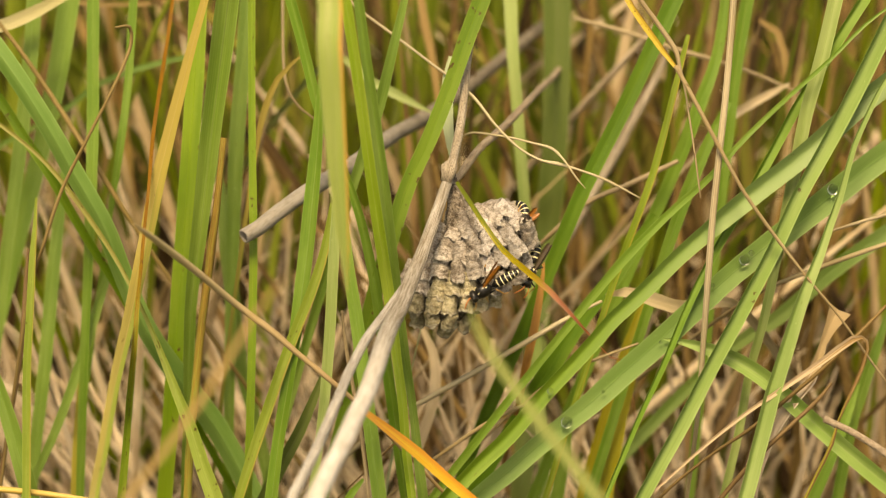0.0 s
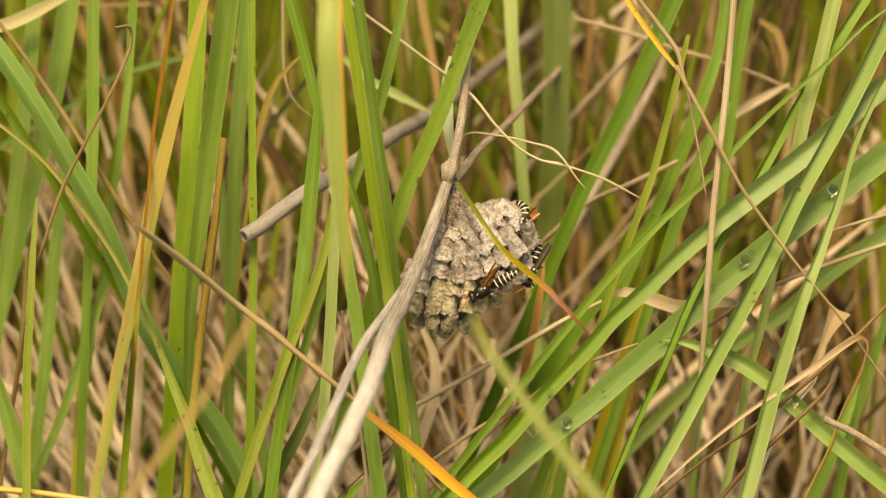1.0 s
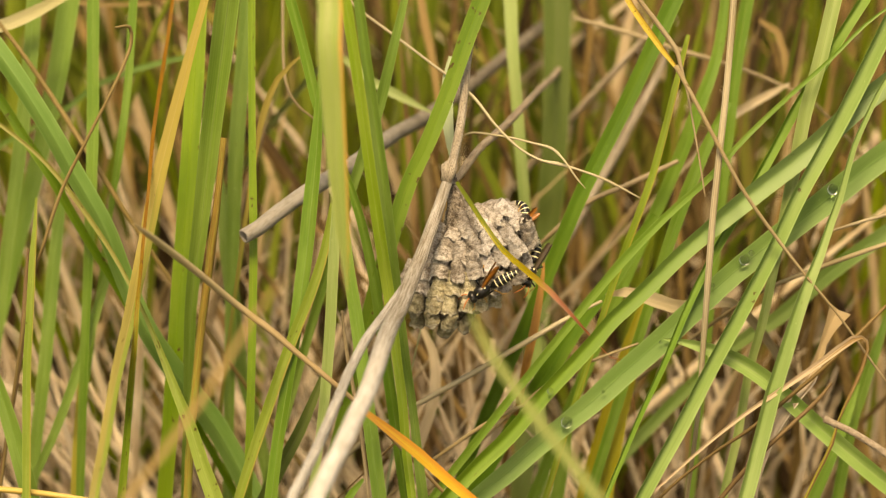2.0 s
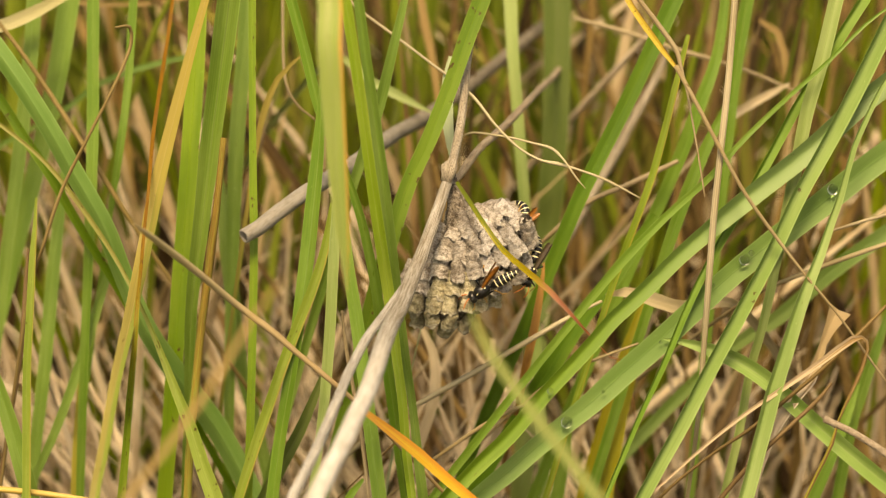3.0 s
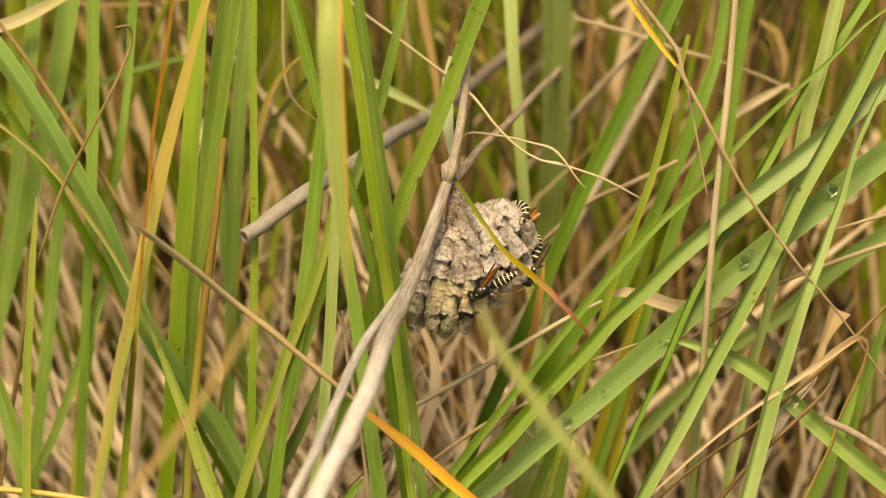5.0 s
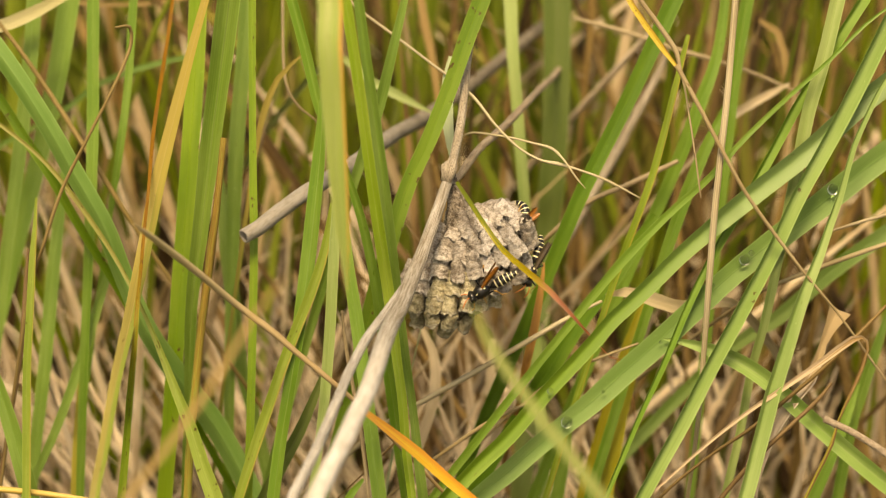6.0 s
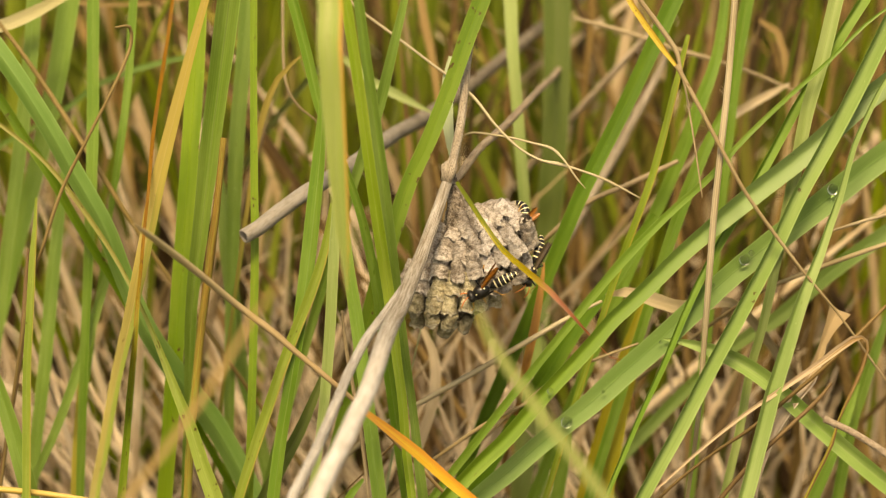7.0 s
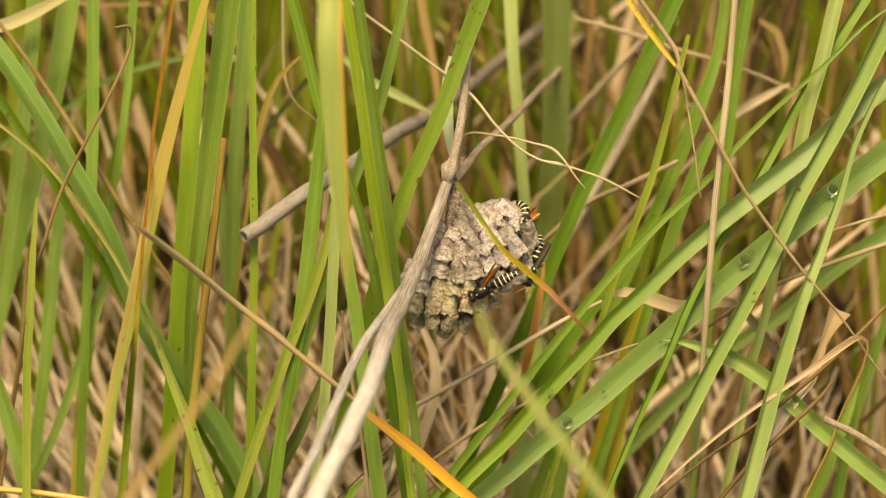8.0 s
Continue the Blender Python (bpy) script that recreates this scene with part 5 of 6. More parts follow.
scatter("outlying_meadow_grass", FIELD, 5000, 61, (-5.5, 5.5, -5.5, 6.5), (0.2, 0.45), (0.008, 0.016), (0, 25), "green meadow grass far round the nest", clear=(-2.1, 2.1, -2.1, 2.7))
scatter("outlying_dead_grass", THATCH, 3500, 62, (-5.5, 5.5, -5.5, 6.5), (0.15, 0.35), (0.006, 0.014), (5, 45), "tan dead grass far round the nest", clear=(-2.1, 2.1, -2.1, 2.7))


# ---- the nest ----
def paper(name, pale, tan, deep, rim=0.55):
    """Wasp paper: thin bands of chewed fibre in greys and tans, mottled, brittle and paler at the mouth."""
    k = Tree(name)
    tc = k.node("ShaderNodeTexCoord")
    sep = k.node("ShaderNodeSeparateXYZ", i0=tc.outputs["UV"])
    rnd = k.math("MULTIPLY", k.node("ShaderNodeObjectInfo").outputs["Random"], 50.0)
    warp = k.noise(tc.outputs["Object"], 300.0, 4.0)
    v = k.math("ADD", sep.outputs[1], k.math("MULTIPLY", warp, 2.2))
    band_at = k.node("ShaderNodeCombineXYZ", i0=k.math("MULTIPLY", sep.outputs[0], 3.0), i1=k.math("MULTIPLY", v, 2.4), i2=rnd).outputs[0]
    band = k.noise(band_at, 1.0, 5.0, 0.62)
    big = k.noise(tc.outputs["Object"], 260.0, 5.0, 0.65)
    fine = k.noise(tc.outputs["Object"], 1100.0, 5.0, 0.75)
    col = k.mix(k.ramp(band, 0.40, 0.60), tan, pale)
    col = k.mix(k.math("MULTIPLY", k.ramp(big, 0.48, 0.66), 0.75), col, deep)
    patch = k.noise(tc.outputs["Object"], 620.0, 4.0, 0.7)
    col = k.mix(k.math("MULTIPLY", k.ramp(patch, 0.52, 0.62), 0.6), col, tuple(c * 0.8 for c in deep))
    col = k.mix(k.math("MULTIPLY", k.ramp(patch, 0.46, 0.37), 0.5), col, tuple(min(0.8, c * 1.35) for c in pale))
    mouth = k.ramp(k.math("ADD", sep.outputs[1], k.math("MULTIPLY", k.math("SUBTRACT", warp, 0.5), 2.6)), -1.1, 0.1)
    col = k.mix(k.math("MULTIPLY", mouth, rim), col, (0.80, 0.75, 0.69))
    col = k.mix(k.math("MULTIPLY", k.ramp(fine, 0.53, 0.63), 0.7), col, tuple(c * 0.55 for c in deep))
    col = k.mix(k.math("MULTIPLY", k.ramp(fine, 0.47, 0.34), 0.45), col, (0.72, 0.66, 0.58))
    speck = k.noise(tc.outputs["Object"], 3600.0, 3.0, 0.7)
    col = k.mix(k.math("MULTIPLY", k.ramp(speck, 0.55, 0.63), 0.45), col, tuple(c * 0.4 for c in deep))
    col = k.mix(k.math("MULTIPLY", k.ramp(speck, 0.45, 0.36), 0.3), col, (0.80, 0.75, 0.68))
    tone = k.node("ShaderNodeHueSaturation", Value=k.math("ADD", k.math("MULTIPLY", k.math("FRACT", rnd), 0.35), 0.8), Color=col).outputs[0]
    k.put(k.bsdf, "Base_Color", tone)
    k.put(k.bsdf, "Roughness", 0.85)
    h = k.math("ADD", k.math("MULTIPLY", band, 0.7), k.math("ADD", k.math("MULTIPLY", fine, 0.8), k.math("MULTIPLY", patch, 1.2)))
    k.put(k.bsdf, "Normal", k.node("ShaderNodeBump", Strength=1.0, Distance=0.0007, Height=h).outputs[0])
    return k.mat


PAPER = paper("nest_paper", (0.525, 0.475, 0.43), (0.345, 0.292, 0.235), (0.15, 0.112, 0.08))
PAPER_OLIVE = paper("nest_paper_olive", (0.54, 0.49, 0.34), (0.41, 0.355, 0.21), (0.23, 0.19, 0.10), 0.4)
PAPER_WHITE = paper("nest_paper_white", (0.73, 0.69, 0.665), (0.52, 0.465, 0.42), (0.24, 0.19, 0.145), 0.75)
PAPER_NECK = paper("nest_paper_neck", (0.34, 0.28, 0.215), (0.13, 0.09, 0.055), (0.05, 0.03, 0.015), 0.0)

NEST = pose(0.00893, 0.00532, 0.19264, 65, 0, 0)
LONG = Vector((-0.63, -0.78, 0.0))
WIDE = Vector((0.78, -0.63, 0.0))
APEX = Vector((-5.6, 21.5, 0.0))


def dome(x, y):
    """Height of the nest's bulge in mm at x, y in the comb's own plane, and the ellipse radius there."""
    p = Vector((x, y, 0))
    a, b = p.dot(LONG) - 0.1, p.dot(WIDE) - 0.3
    a /= 22.6 if a > 0 else 21.0
    b /= 12.9 - 1.6 * min(1.0, max(0.0, (a + 0.4) / 0.6)) if b > 0 else 14.8
    k = 2.7 if a > 0 and b < 0 else 2.0
    rho = (abs(a) ** k + abs(b) ** k) ** (1 / k)
    return 12.5 * math.sqrt(max(0.0, 1 - rho * rho)), rho


def part(name, verts, faces, uvs, mat, parent, label="", smooth=True):
    ob = new(name, plain_mesh(name, verts, faces, uvs, mat, smooth))
    ob.parent = parent
    if label:
        ob["label"] = label
    return ob


def cell_tube(base, axis, up, radius, length, rng, ragged=1.0):
    """One paper cell in mm: a rounded six-sided tube with growth rings, a torn thin rim and an open mouth."""
    axis = axis.normalized()
    side = axis.cross(up).normalized()
    top = side.cross(axis)
    n, verts, uvs, faces = 36, [], [], []
    ph = rng.rand(8) * 6.28
    off = Vector(rng.uniform(-40, 40, 3))
    steps = max(14, int(length * 1.7))
    outer = [(-length + length * i / steps, 1.0) for i in range(steps + 1)]
    inner = [(0.0, 0.95), (-0.9, 0.89), (-2.4, 0.84), (-4.4, 0.78), (-5.2, 0.3)]
    for s, k in outer + inner:
        grow = 0.62 + 0.38 * min(1.0, max(0.0, s + length) / length) ** 0.7
        for j in range(n + 1):
            a = 2 * math.pi * (j % n) / n
            hexa = 1.0 / max(0.87, abs(math.cos((a % (math.pi / 3)) - math.pi / 6)))
            rr = radius * k * grow * (0.7 + 0.3 * hexa)
            rr *= 1 + 0.035 * math.sin(s * 4.2 + ph[0] + math.sin(a + ph[2])) + 0.06 * math.sin(2 * a + ph[1]) + 0.03 * math.sin(3 * a + s + ph[2])
            tear = 0.0
            near = max(0.0, 1 + s / 2.2)
            if near:
                ca, sa = math.cos(a), math.sin(a)
                tear = 1.5 * noise.noise(off + Vector((ca * 1.1, sa * 1.1, 0))) + 0.9 * noise.noise(off + Vector((ca * 3.1, sa * 3.1, 4))) + 0.45 * noise.noise(off + Vector((ca * 8, sa * 8, 8)))
                tear *= near * ragged
                rr *= 1 + 0.07 * near ** 2
            p = base + axis * (s + tear) + side * (math.cos(a) * rr) + top * (math.sin(a) * rr)
            crumple = noise.noise_vector(p * 0.6 + off) * 0.5 + noise.noise_vector(p * 1.7) * 0.22 + noise.noise_vector(p * 4.3) * 0.09
            verts.append((p + crumple) / 1000)
            uvs.append((j / n, s))
    m = n + 1
    for i in range(len(outer) + len(inner) - 1):
        for j in range(n):
            faces.append((i * m + j, (i + 1) * m + j, (i + 1) * m + j + 1, i * m + j + 1))
    return verts, faces, uvs


def build_nest():
    rng = np.random.RandomState(8)
    # comb body
    bm = bmesh.new()
    bmesh.ops.create_icosphere(bm, subdivisions=5, radius=1.0)
    verts, uvs = [], []
    for v in bm.verts:
        p = LONG * (v.co.x * 19.4 - 0.4) + WIDE * (v.co.y * 11.2 - 1.2) + Vector((0, 0, 1)) * (v.co.z * 9.4)
        q = p * (1 + 0.06 * noise.noise(p * 0.35) + 0.05 * noise.noise(p * 1.1)) + noise.noise_vector(p * 2.4) * 0.25
        verts.append(q / 1000)
        uvs.append((v.co.x, v.co.z * 8 - 6))
    faces = [[v.index for v in f.verts] for f in bm.faces]
    bm.free()
    nest = new("wasp_nest", plain_mesh("wasp_nest", verts, faces, uvs, PAPER))
    nest.matrix_world = NEST
    tagged(nest, "grey-tan papery wasp nest with open cells, hanging from a dry stalk", "wasp nest")
    # cells in staggered rows that fan out from the pedicel: reach of the mouths, spacing, tube length, radius
    ranks = ((15.8, 5.2, 8.5, 2.35), (21.0, 5.1, 10.0, 2.45), (26.0, 4.8, 8.5, 2.35), (30.4, 4.5, 7.0, 2.2), (34.4, 4.2, 6.0, 2.1), (38.2, 3.9, 5.5, 2.0), (41.2, 3.7, 5.0, 1.9))
    for rank, (rad, pitch, long, size) in enumerate(ranks):
        arc = pitch / rad
        k = int(2.4 / arc) + 1
        for i in range(-k, k + 1):
            th = -math.pi / 2 + 0.2 + (i + 0.5 * (rank % 2)) * arc + rng.uniform(-0.1, 0.1) * arc
            reach = rad + rng.uniform(-0.9, 0.9)
            x, y = APEX.x + reach * math.cos(th), APEX.y + reach * math.sin(th)
            h, rho = dome(x, y)
            if rho > (1.0 if y < 9 else 0.88) + 0.02 * rng.rand() or th > -0.46:
                continue
            flow = Vector((math.cos(th), math.sin(th), 0))
            grad = Vector((dome(x + 0.2, y)[0] - dome(x - 0.2, y)[0], dome(x, y + 0.2)[0] - dome(x, y - 0.2)[0], 0)) / 0.4
            if grad.length > 1.5:
                grad *= 1.5 / grad.length
            out = Vector((-grad.x, -grad.y, 1)).normalized()
            tang = (flow - out * flow.dot(out)).normalized()
            lift = (0.10, 0.16, 0.20, 0.22, 0.14, 0.04, 0.0)[rank] + rng.uniform(-0.08, 0.12)
            if rho > 0.82:
                lift = rng.uniform(-0.1, 0.1)
            axis = tang + out * lift + Vector(rng.uniform(-0.12, 0.12, 3))
            base = Vector((x, y, h)) + out * (rng.uniform(-1.2, 0.5) if rank < 4 else rng.uniform(-0.5, 0.1))
            right = x > 1.5 and y > -3.5
            if right:
                mat = PAPER_WHITE if rng.rand() < 0.65 else PAPER
            elif y < -7.5:
                mat = PAPER_OLIVE
            else:
                mat = PAPER
            tube_parts = cell_tube(base, axis, out, size * rng.uniform(0.92, 1.1), long * rng.uniform(0.9, 1.1), rng, 1.0 if rho < 0.85 else 0.6)
            part("cell", *tube_parts, mat, nest)
    # pedicel: a fluted neck of hardened paper that flares from the stalk's node into the comb's back
    rows = [(-6.4, 24.6, 3.6, 1.9), (-6.3, 22.6, 4.2, 2.3), (-5.9, 20.4, 4.6, 3.4), (-5.4, 17.6, 4.8, 4.8), (-4.8, 14.6, 4.8, 7.2), (-3.8, 11.2, 4.4, 11.0), (-1.6, 6.6, 3.0, 15.0)]
    v, f, u = tube([[c / 1000 for c in r] for r in rows], sides=48, step=0.0006, rough=0.0, seed=3)
    wrinkled = []
    for p, (a, b) in zip(v.tolist(), u):
        q = Vector(p) * 1000
        ring = Vector((math.cos(a * 6.2832), math.sin(a * 6.2832), 0))
        flute = noise.noise(ring * 3.2 + Vector((0, 0, b * 1.5))) * 0.9 + noise.noise(ring * 8.0 + Vector((0, 0, b * 3))) * 0.45
        q += noise.noise_vector(q * 0.9) * 0.4 + noise.noise_vector(q * 2.6) * 0.2 + Vector((ring.x, 0, ring.y)) * flute * min(1.0, b * 2.2)
        wrinkled.append(tuple(q / 1000))
    part("pedicel", wrinkled, f, [(a * 6.0, b * 3.0 - 8.0) for a, b in u], PAPER_NECK, nest, "brown fluted paper pedicel")
    return nest


nest = build_nest()


# ---- wasps ----
def enamel(name, col, rough=0.3, thin=0.0, bump=0.0):
    k = Tree(name)
    at = k.node("ShaderNodeTexCoord").outputs["Object"]
    n = k.noise(at, 1500.0, 3.0)
    k.put(k.bsdf, "Base_Color", k.mix(k.ramp(n, 0.3, 0.7), tuple(c * 0.8 for c in col), tuple(min(1.0, c * 1.15) for c in col)))
    k.put(k.bsdf, "Roughness", rough)
    k.put(k.bsdf, "Normal", k.node("ShaderNodeBump", Strength=0.25, Distance=0.0001, Height=n).outputs[0])
    if thin:
        k.put(k.bsdf, "Alpha", thin)
    return k.mat


BLACK = enamel("wasp_black", (0.012, 0.011, 0.010), 0.28)
CREAM = enamel("wasp_yellow", (0.78, 0.71, 0.45), 0.4)
AMBER = enamel("wasp_leg_amber", (0.50, 0.27, 0.07), 0.4)
RUSTY = enamel("wasp_antenna", (0.62, 0.20, 0.06), 0.45)
WING = enamel("wasp_wing_amber", (0.30, 0.11, 0.02), 0.3, 0.9)
WING_DARK = enamel("wasp_wing_smoky", (0.07, 0.05, 0.03), 0.3, 0.9)


def egg(centre, size, turn=0.0, n=14, pinch=0.0):
    """An ellipsoid in mm, turned about y, thinned towards -x by pinch."""
    verts, faces, uvs = [], [], []
    c, s = math.cos(turn), math.sin(turn)
    for i in range(n + 1):
        la = math.pi * i / n
        for j in range(2 * n + 1):
            lo = math.pi * j / n
            x = math.cos(la)
            k = math.sin(la) * (1 + pinch * x)
            p = (x * size[0], math.sin(lo) * k * size[1], math.cos(lo) * k * size[2])
            p = (p[0] * c + p[2] * s, p[1], p[2] * c - p[0] * s)
            verts.append([(a + b) / 1000 for a, b in zip(p, centre)])
            uvs.append((j / n / 2, i / n))
    m = 2 * n + 1
    for i in range(n):
        for j in range(2 * n):
            faces.append((i * m + j, i * m + j + 1, (i + 1) * m + j + 1, (i + 1) * m + j))
    return verts, faces, uvs


def rod(points, width=None):
    """A thin tapered tube in mm; points carry their thickness last."""
    v, f, u = tube([[c / 1000 for c in p] for p in points], sides=8, step=0.0004)
    return v.tolist(), f, u


def ring_along(curve, s0, s1, radius, lift):
    """A band round a curved abdomen between two fractions of its length."""
    n, sides = 5, 22
    verts, faces, uvs = [], [], []
    for i in range(n + 1):
        s = s0 + (s1 - s0) * i / n
        p, t, up = curve(s)
        side = t.cross(up)
        swell = lift * math.sin(math.pi * (0.12 + 0.76 * i / n)) ** 0.5
        for j in range(sides + 1):
            a = 2 * math.pi * j / sides
            r = radius(s) + swell
            verts.append((p + side * (math.cos(a) * r) + up * (math.sin(a) * r * 0.94)) / 1000)
            uvs.append((j / sides, i / n))
    m = sides + 1
    for i in range(n):
        for j in range(sides):
            faces.append((i * m + j, (i + 1) * m + j, (i + 1) * m + j + 1, i * m + j + 1))
    faces.append(tuple(range(sides)))
    o = n * m
    faces.append(tuple(o + j for j in range(sides))[::-1])
    return verts, faces, uvs


def wasp(m, bend, wing_turn, wing_mat, label, wing_rise=18.0, roll_wings=0.0, splay=(1.0, 1.0), rise=(0.0, 0.0)):
    """A paper wasp in mm, head towards +x, back towards +z. bend: degrees by which the abdomen curls down."""
    v, f, u = egg((0.0, 0, 0), (2.4, 1.85, 1.95), pinch=0.15)
    w = new("paper_wasp", plain_mesh("paper_wasp", v, f, u, BLACK))
    w.matrix_world = m
    tagged(w, label, "wasp", "wasps on the nest")
    for y in (-1, 1):
        part("shoulder_mark", *egg((1.35, y * 1.1, 0.98), (0.5, 0.2, 0.28), 0.5), CREAM, w, "yellow shoulder mark")
        part("scutellum_mark", *egg((-1.1, y * 0.6, 1.5), (0.35, 0.38, 0.16), -0.4), CREAM, w, "yellow spot on the thorax")
    head = part("head", *egg((2.95, 0, -0.15), (1.15, 1.85, 1.65)), BLACK, w, "shiny black head")
    part("face_mark", *egg((3.85, 0, -0.65), (0.3, 0.7, 0.5)), CREAM, head, "yellow face mark")
    for y in (-1, 1):
        part("eye", *egg((3.2, y * 1.48, 0.0), (0.6, 0.45, 1.0)), BLACK, head)
        part("antenna", *rod([(3.4, y * 0.4, 0.3, 0.28), (4.0, y * 0.8, 0.9, 0.26), (5.2, y * 1.4, 0.7, 0.34), (6.3, y * 1.9, -0.1, 0.3), (6.8, y * 2.0, -0.7, 0.12)]), RUSTY, head, "orange antenna")
    # abdomen: bands of black and yellow on a curling spindle
    L = 8.4

    def curve(s):
        a = radians(-8 + bend * s)
        x = z = 0.0
        steps = 12
        for i in range(steps):
            q = radians(-8 + bend * s * (i + 0.5) / steps)
            x -= math.cos(q) * L * s / steps
            z -= math.sin(q) * L * s / steps
        t = Vector((-math.cos(a), 0, -math.sin(a)))
        return Vector((-2.3 + x, 0, -0.1 + z)), t, Vector((-math.sin(a), 0, math.cos(a)))

    def radius(s):
        return 0.25 + 1.14 * max(0.0, math.sin(math.pi * min(1.0, max(0.0, s - 0.04) / 0.99) ** 0.8)) ** 0.75

    abdomen = part("abdomen", *ring_along(curve, 0.0, 0.995, radius, -0.12), BLACK, w, "black abdomen")
    edges = (0.06, 0.27, 0.43, 0.58, 0.72, 0.85, 0.99)
    for i in range(6):
        a, b = edges[i], edges[i + 1]
        cut = b - (b - a) * 0.22
        part("segment", *ring_along(curve, a, cut, radius, 0.03), BLACK, abdomen)
        part("band", *ring_along(curve, cut, b, radius, 0.05), CREAM, abdomen, "yellow abdominal band")
    # wings folded lengthwise over the back
    for y in (-1, 1):
        rows = []
        a, b = radians(wing_turn), radians(wing_rise)
        for s, wd in ((0.0, 0.5), (0.2, 1.0), (0.5, 1.5), (0.8, 1.6), (0.95, 1.1), (1.0, 0.4)):
            x = -9.2 * s
            rows.append([(-0.1 + x * math.cos(a) * math.cos(b)) / 1000, (y * 0.45 + y * 9.2 * s * math.sin(a)) / 1000, (1.3 - x * math.sin(b)) / 1000, wd / 1000])
        vv, ff, uu = ribbon(rows, fold=0.5, roll=roll_wings + y * 30, step=0.0008, thick=0.00005)
        part("wing", vv.tolist(), ff, uu, wing_mat, w, "translucent amber-brown wing")
    for y, wide, up in zip((-1, 1), splay, rise):
        for x0, dx in ((1.0, 2.2), (0.0, 0.2), (-1.0, -2.6)):
            k = y * wide
            thigh = part("leg", *rod([(x0, y * 1.1, -1.0, 0.5), (x0 + dx * 0.5, y * 1.1 + k * 1.3, up * 0.3, 0.5), (x0 + dx * 0.8, y * 1.1 + k * 2.3, 0.5 + up * 0.55, 0.36)]), BLACK, w, "black upper leg")
            part("shin", *rod([(x0 + dx * 0.8, y * 1.1 + k * 2.3, 0.5 + up * 0.55, 0.36), (x0 + dx * 1.1, y * 1.1 + k * 3.1, up * 0.8 - 0.6, 0.32), (x0 + dx * 1.3, y * 1.1 + k * 3.6, up - 1.7, 0.26),
                               (x0 + dx * 1.75, y * 1.1 + k * 4.2, up - 2.1, 0.2)]), AMBER, thigh, "amber lower leg")
    return w


def on_nest(x, y, lift, heading, tilt=0.0, roll=0.0):
    """A pose on the nest's surface: mm in the comb's plane, heading in degrees from its x axis."""
    return NEST @ pose(x / 1000, y / 1000, (dome(x, y)[0] + lift) / 1000, 0, 0, heading) @ pose(0, 0, 0, 0, tilt, 0) @ pose(0, 0, 0, roll, 0, 0)


wasp_low = wasp(on_nest(1.5, -6.8, 2.3, 207, 4, 40), 8, 3, WING, "black and yellow paper wasp clinging to the lower cells", 40, splay=(1.35, 0.2), rise=(5.0, -1.0))
wasp_side = wasp(on_nest(14.5, -1.9, 4.2, 248, -8, -45), 40, 1, WING_DARK, "black and yellow paper wasp on the nest's rim, abdomen curled", 12)
wasp_top = wasp(on_nest(9.6, 10.0, -6.4, 212, 0, -70), 150, 14, WING, "paper wasp behind the nest's top edge with amber wings", -10)


# ---- water drops ----
def water():
    k = Tree("water")
    k.put(k.bsdf, "Roughness", 0.02)
    k.put(k.bsdf, "IOR", 1.2)
    k.put(k.bsdf, "Transmission_Weight", 1.0)
    return k.mat


WATER = water()


def drop(x, y, z, size):
    v, f, u = egg((0, 0, 0), (size * 1.15, size, size * 0.55), n=14)
    ob = new("water_drop", plain_mesh("water_drop", v, f, u, WATER))
    ob.matrix_world = pose(x / 1000, y / 1000, z / 1000, 60, 0, 30)
    tagged(ob, "clear water drop on a grass blade", "water drop", "water drops")


drop(33.3, -17.0, 156.5, 1.50)
drop(105.0, 9.5, 213.3, 1.50)
drop(81.2, 1.5, 196.1, 1.40)
drop(43.2, -13.5, 163.9, 0.50)
drop(83.1, 2.3, 197.8, 0.80)
drop(28.6, -21.4, 168.3, 0.90)
drop(58.7, -7.9, 176.0, 0.50)
drop(72.7, -1.4, 189.9, 0.60)


def sway(ob, rows):
    """A stem that leans in the breeze about its foot: seconds, degrees to the right."""
    at = ob.location.copy()
    walk(ob, [(t, pose(*at, 0, a, 0)) for t, a in rows])


def stir(ob, rows):
    """A wasp that shifts a little on its place: seconds, mm forward, degrees of turn."""
    m = ob.matrix_world.copy()
    walk(ob, [(t, m @ pose(x / 1000, 0, 0, 0, 0, a)) for t, x, a in rows])


def nod(ob, rows):
    """A part that pitches in its thing's space: seconds, degrees."""
    walk(ob, [(t, pose(0, 0, 0, 0, a, 0)) for t, a in rows])


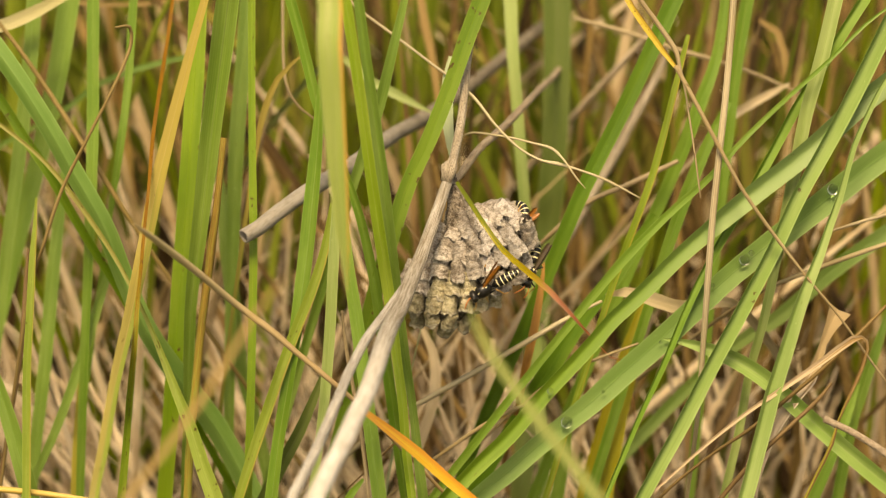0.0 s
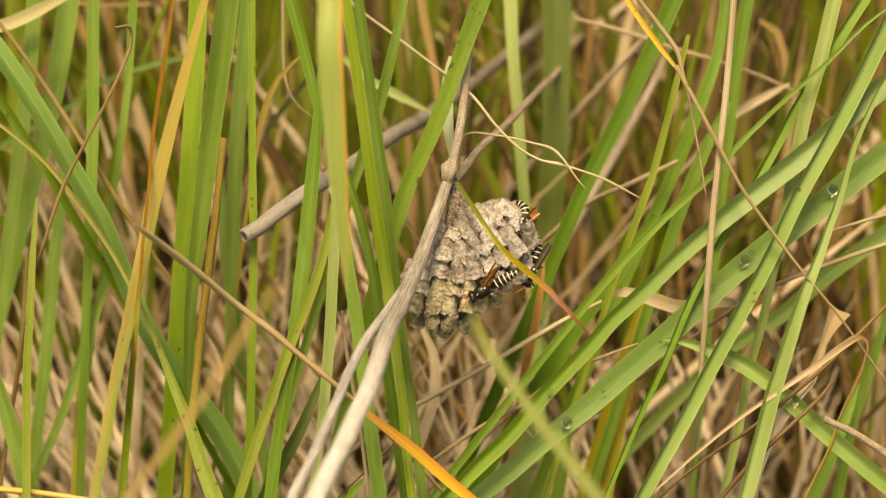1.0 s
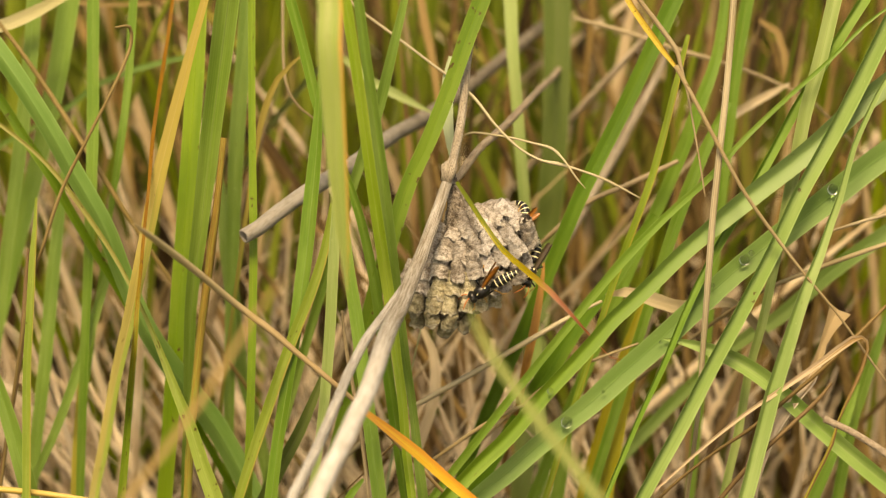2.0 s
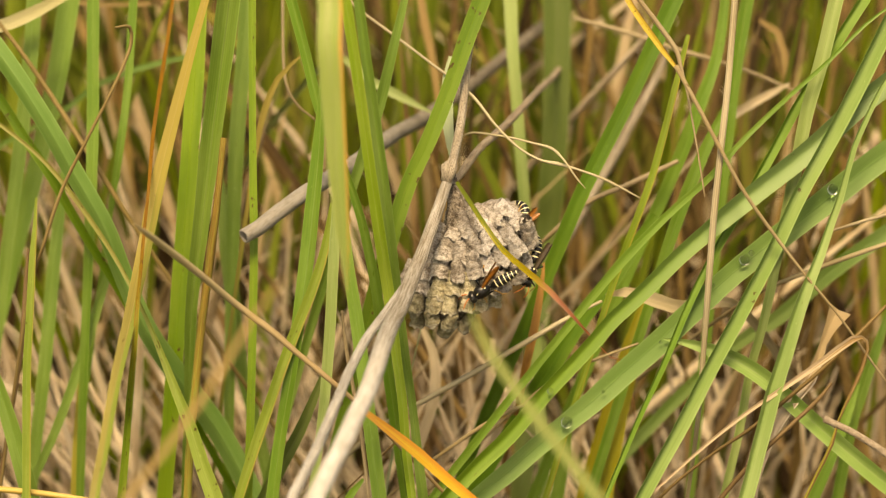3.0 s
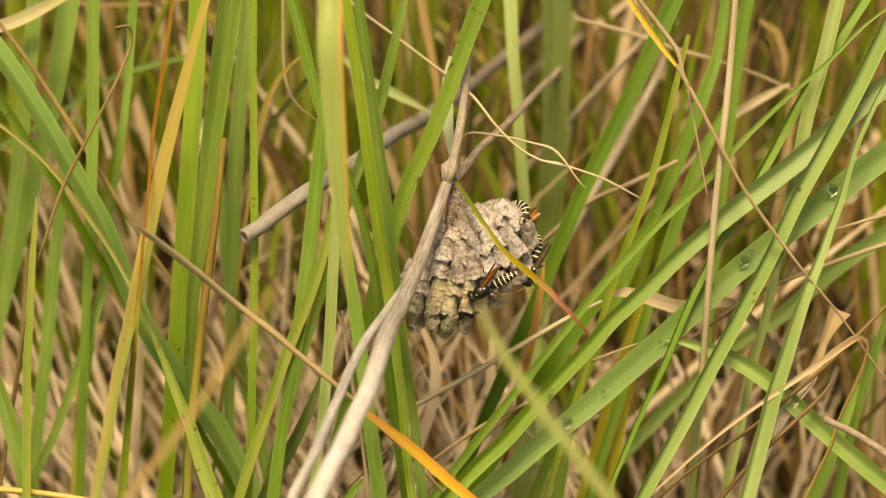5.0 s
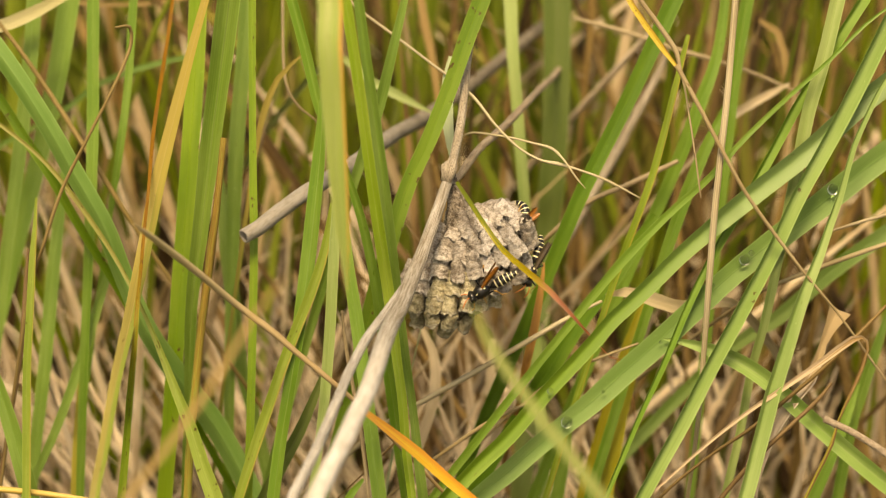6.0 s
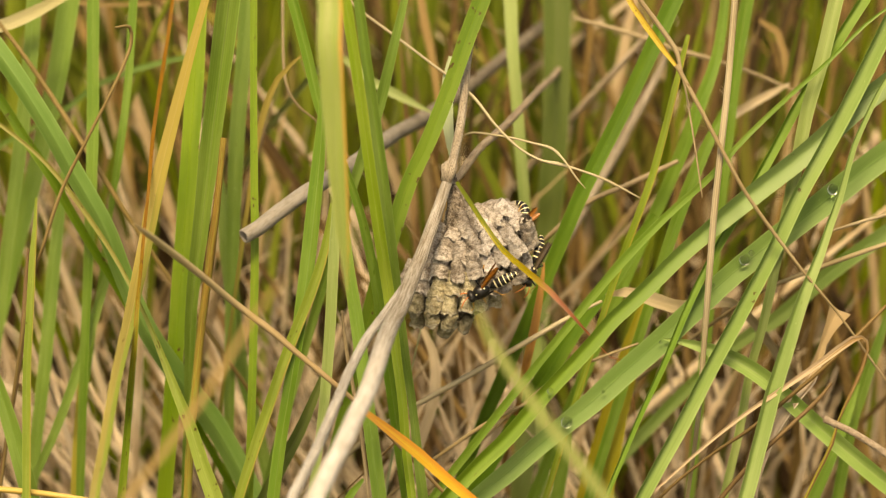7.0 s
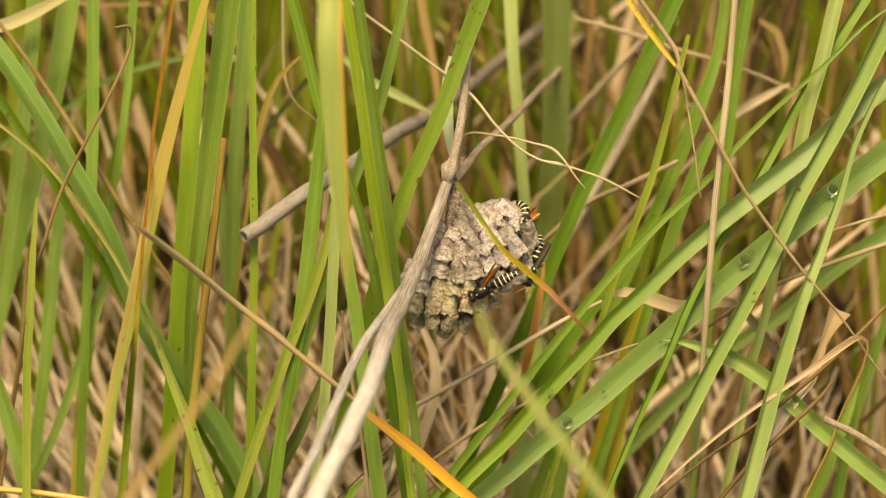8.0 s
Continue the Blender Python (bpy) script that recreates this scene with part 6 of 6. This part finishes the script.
def motions():
    sway(straight_blade, [(0, -0.11), (1.5, -0.11), (3, -0.08), (3.5, 0), (4.5, 0), (6, -0.08), (6.5, -0.08), (7, 0), (7.5, -0.06), (8, -0.06)])
    sway(broad_blade, [(0, -0.22), (0.5, -0.31), (1.5, -0.29), (3, -0.1), (3.5, 0), (4.5, 0), (6, 0), (8, 0)])
    sway(swaying_blade, [(0, -0.11), (1.5, -0.11), (3, -0.07), (3.5, 0), (4.5, 0), (6, -0.04), (6.5, 0), (8, 0)])
    sway(near_blade, [(0, -0.29), (1.5, -0.29), (3, -0.29), (3.5, -0.15), (4, 0), (4.5, 0.15), (6, -0.15), (6.5, -0.15), (7, -0.05), (8, -0.05)])
    sway(golden_blade, [(0, -0.1), (1.5, -0.1), (3, -0.07), (3.5, 0), (4.5, 0), (6, -0.07), (8, -0.07)])
    sway(grooved_blade, [(0, -0.1), (1.5, -0.1), (3, -0.03), (3.5, 0), (4.5, 0.06), (6, -0.03), (8, -0.03)])
    sway(tall_pale_blade, [(0, -0.1), (0.5, -0.17), (1.5, -0.17), (3, -0.07), (3.5, 0), (4.5, 0), (6, 0.03), (6.5, -0.07), (8, -0.07)])
    sway(dry_stalk_upright, [(0, -0.1), (1.5, -0.1), (3, -0.03), (3.5, 0), (6.5, 0), (7, -0.03), (8, -0.03)])
    sway(slender_blade, [(0, -0.11), (1.5, -0.11), (3, -0.08), (3.5, -0.08), (4, 0), (4.5, 0.05), (6, -0.11), (7, -0.11), (7.5, -0.08), (8, -0.11)])
    sway(drooping_stem, [(0, -0.09), (1.5, -0.08), (3, -0.08), (3.5, -0.03), (4, 0), (4.5, 0), (6, -0.03), (8, -0.03)])
    sway(dangling_tip, [(0, 1.0), (0.3, 0.6), (0.6, -0.4), (1.2, -1.1), (1.7, -0.8), (2.8, -0.6), (3.1, -0.4), (3.3, 1.5), (3.5, 3.6), (3.75, -1.2), (4, -3.1), (4.3, -1.5), (4.6, -1.7), (5.8, 0.4), (6.1, 1.0), (7, 0.4), (8, 1.0)])
    stir(wasp_low, [(0, -0.4, 0), (0.3, 0, 0), (1.5, 0, 0.5), (3.5, 0, 0), (4.6, 0.2, -1), (6.1, 0.1, 0), (7, 0.2, -1.5), (8, 0.1, -1)])
    stir(wasp_side, [(0, 0.2, 0), (1.5, 0.1, 0), (3.5, 0, 0), (6, -0.1, 2), (8, -0.1, 2)])
    stir(wasp_top, [(0, 0.3, 0), (0.5, 0.2, 1), (3, 0.2, 0), (3.5, 0, 0), (4.6, 0, 0), (6, 0.2, 0), (8, 0.2, 0)])
    nod(wasp_side.children[[c.name.startswith("abdomen") for c in wasp_side.children].index(True)], [(0, -6), (0.6, -2), (1.5, -5), (3, -3), (4, 0), (4.6, -2), (6, 4), (7, 5), (8, 3)])
    nod(wasp_low.children[[c.name.startswith("head") for c in wasp_low.children].index(True)], [(0, 4), (0.4, 0), (1.5, 1), (3, 3), (4, 0), (4.6, -3), (6, 1), (7, -4), (8, -2)])


motions()
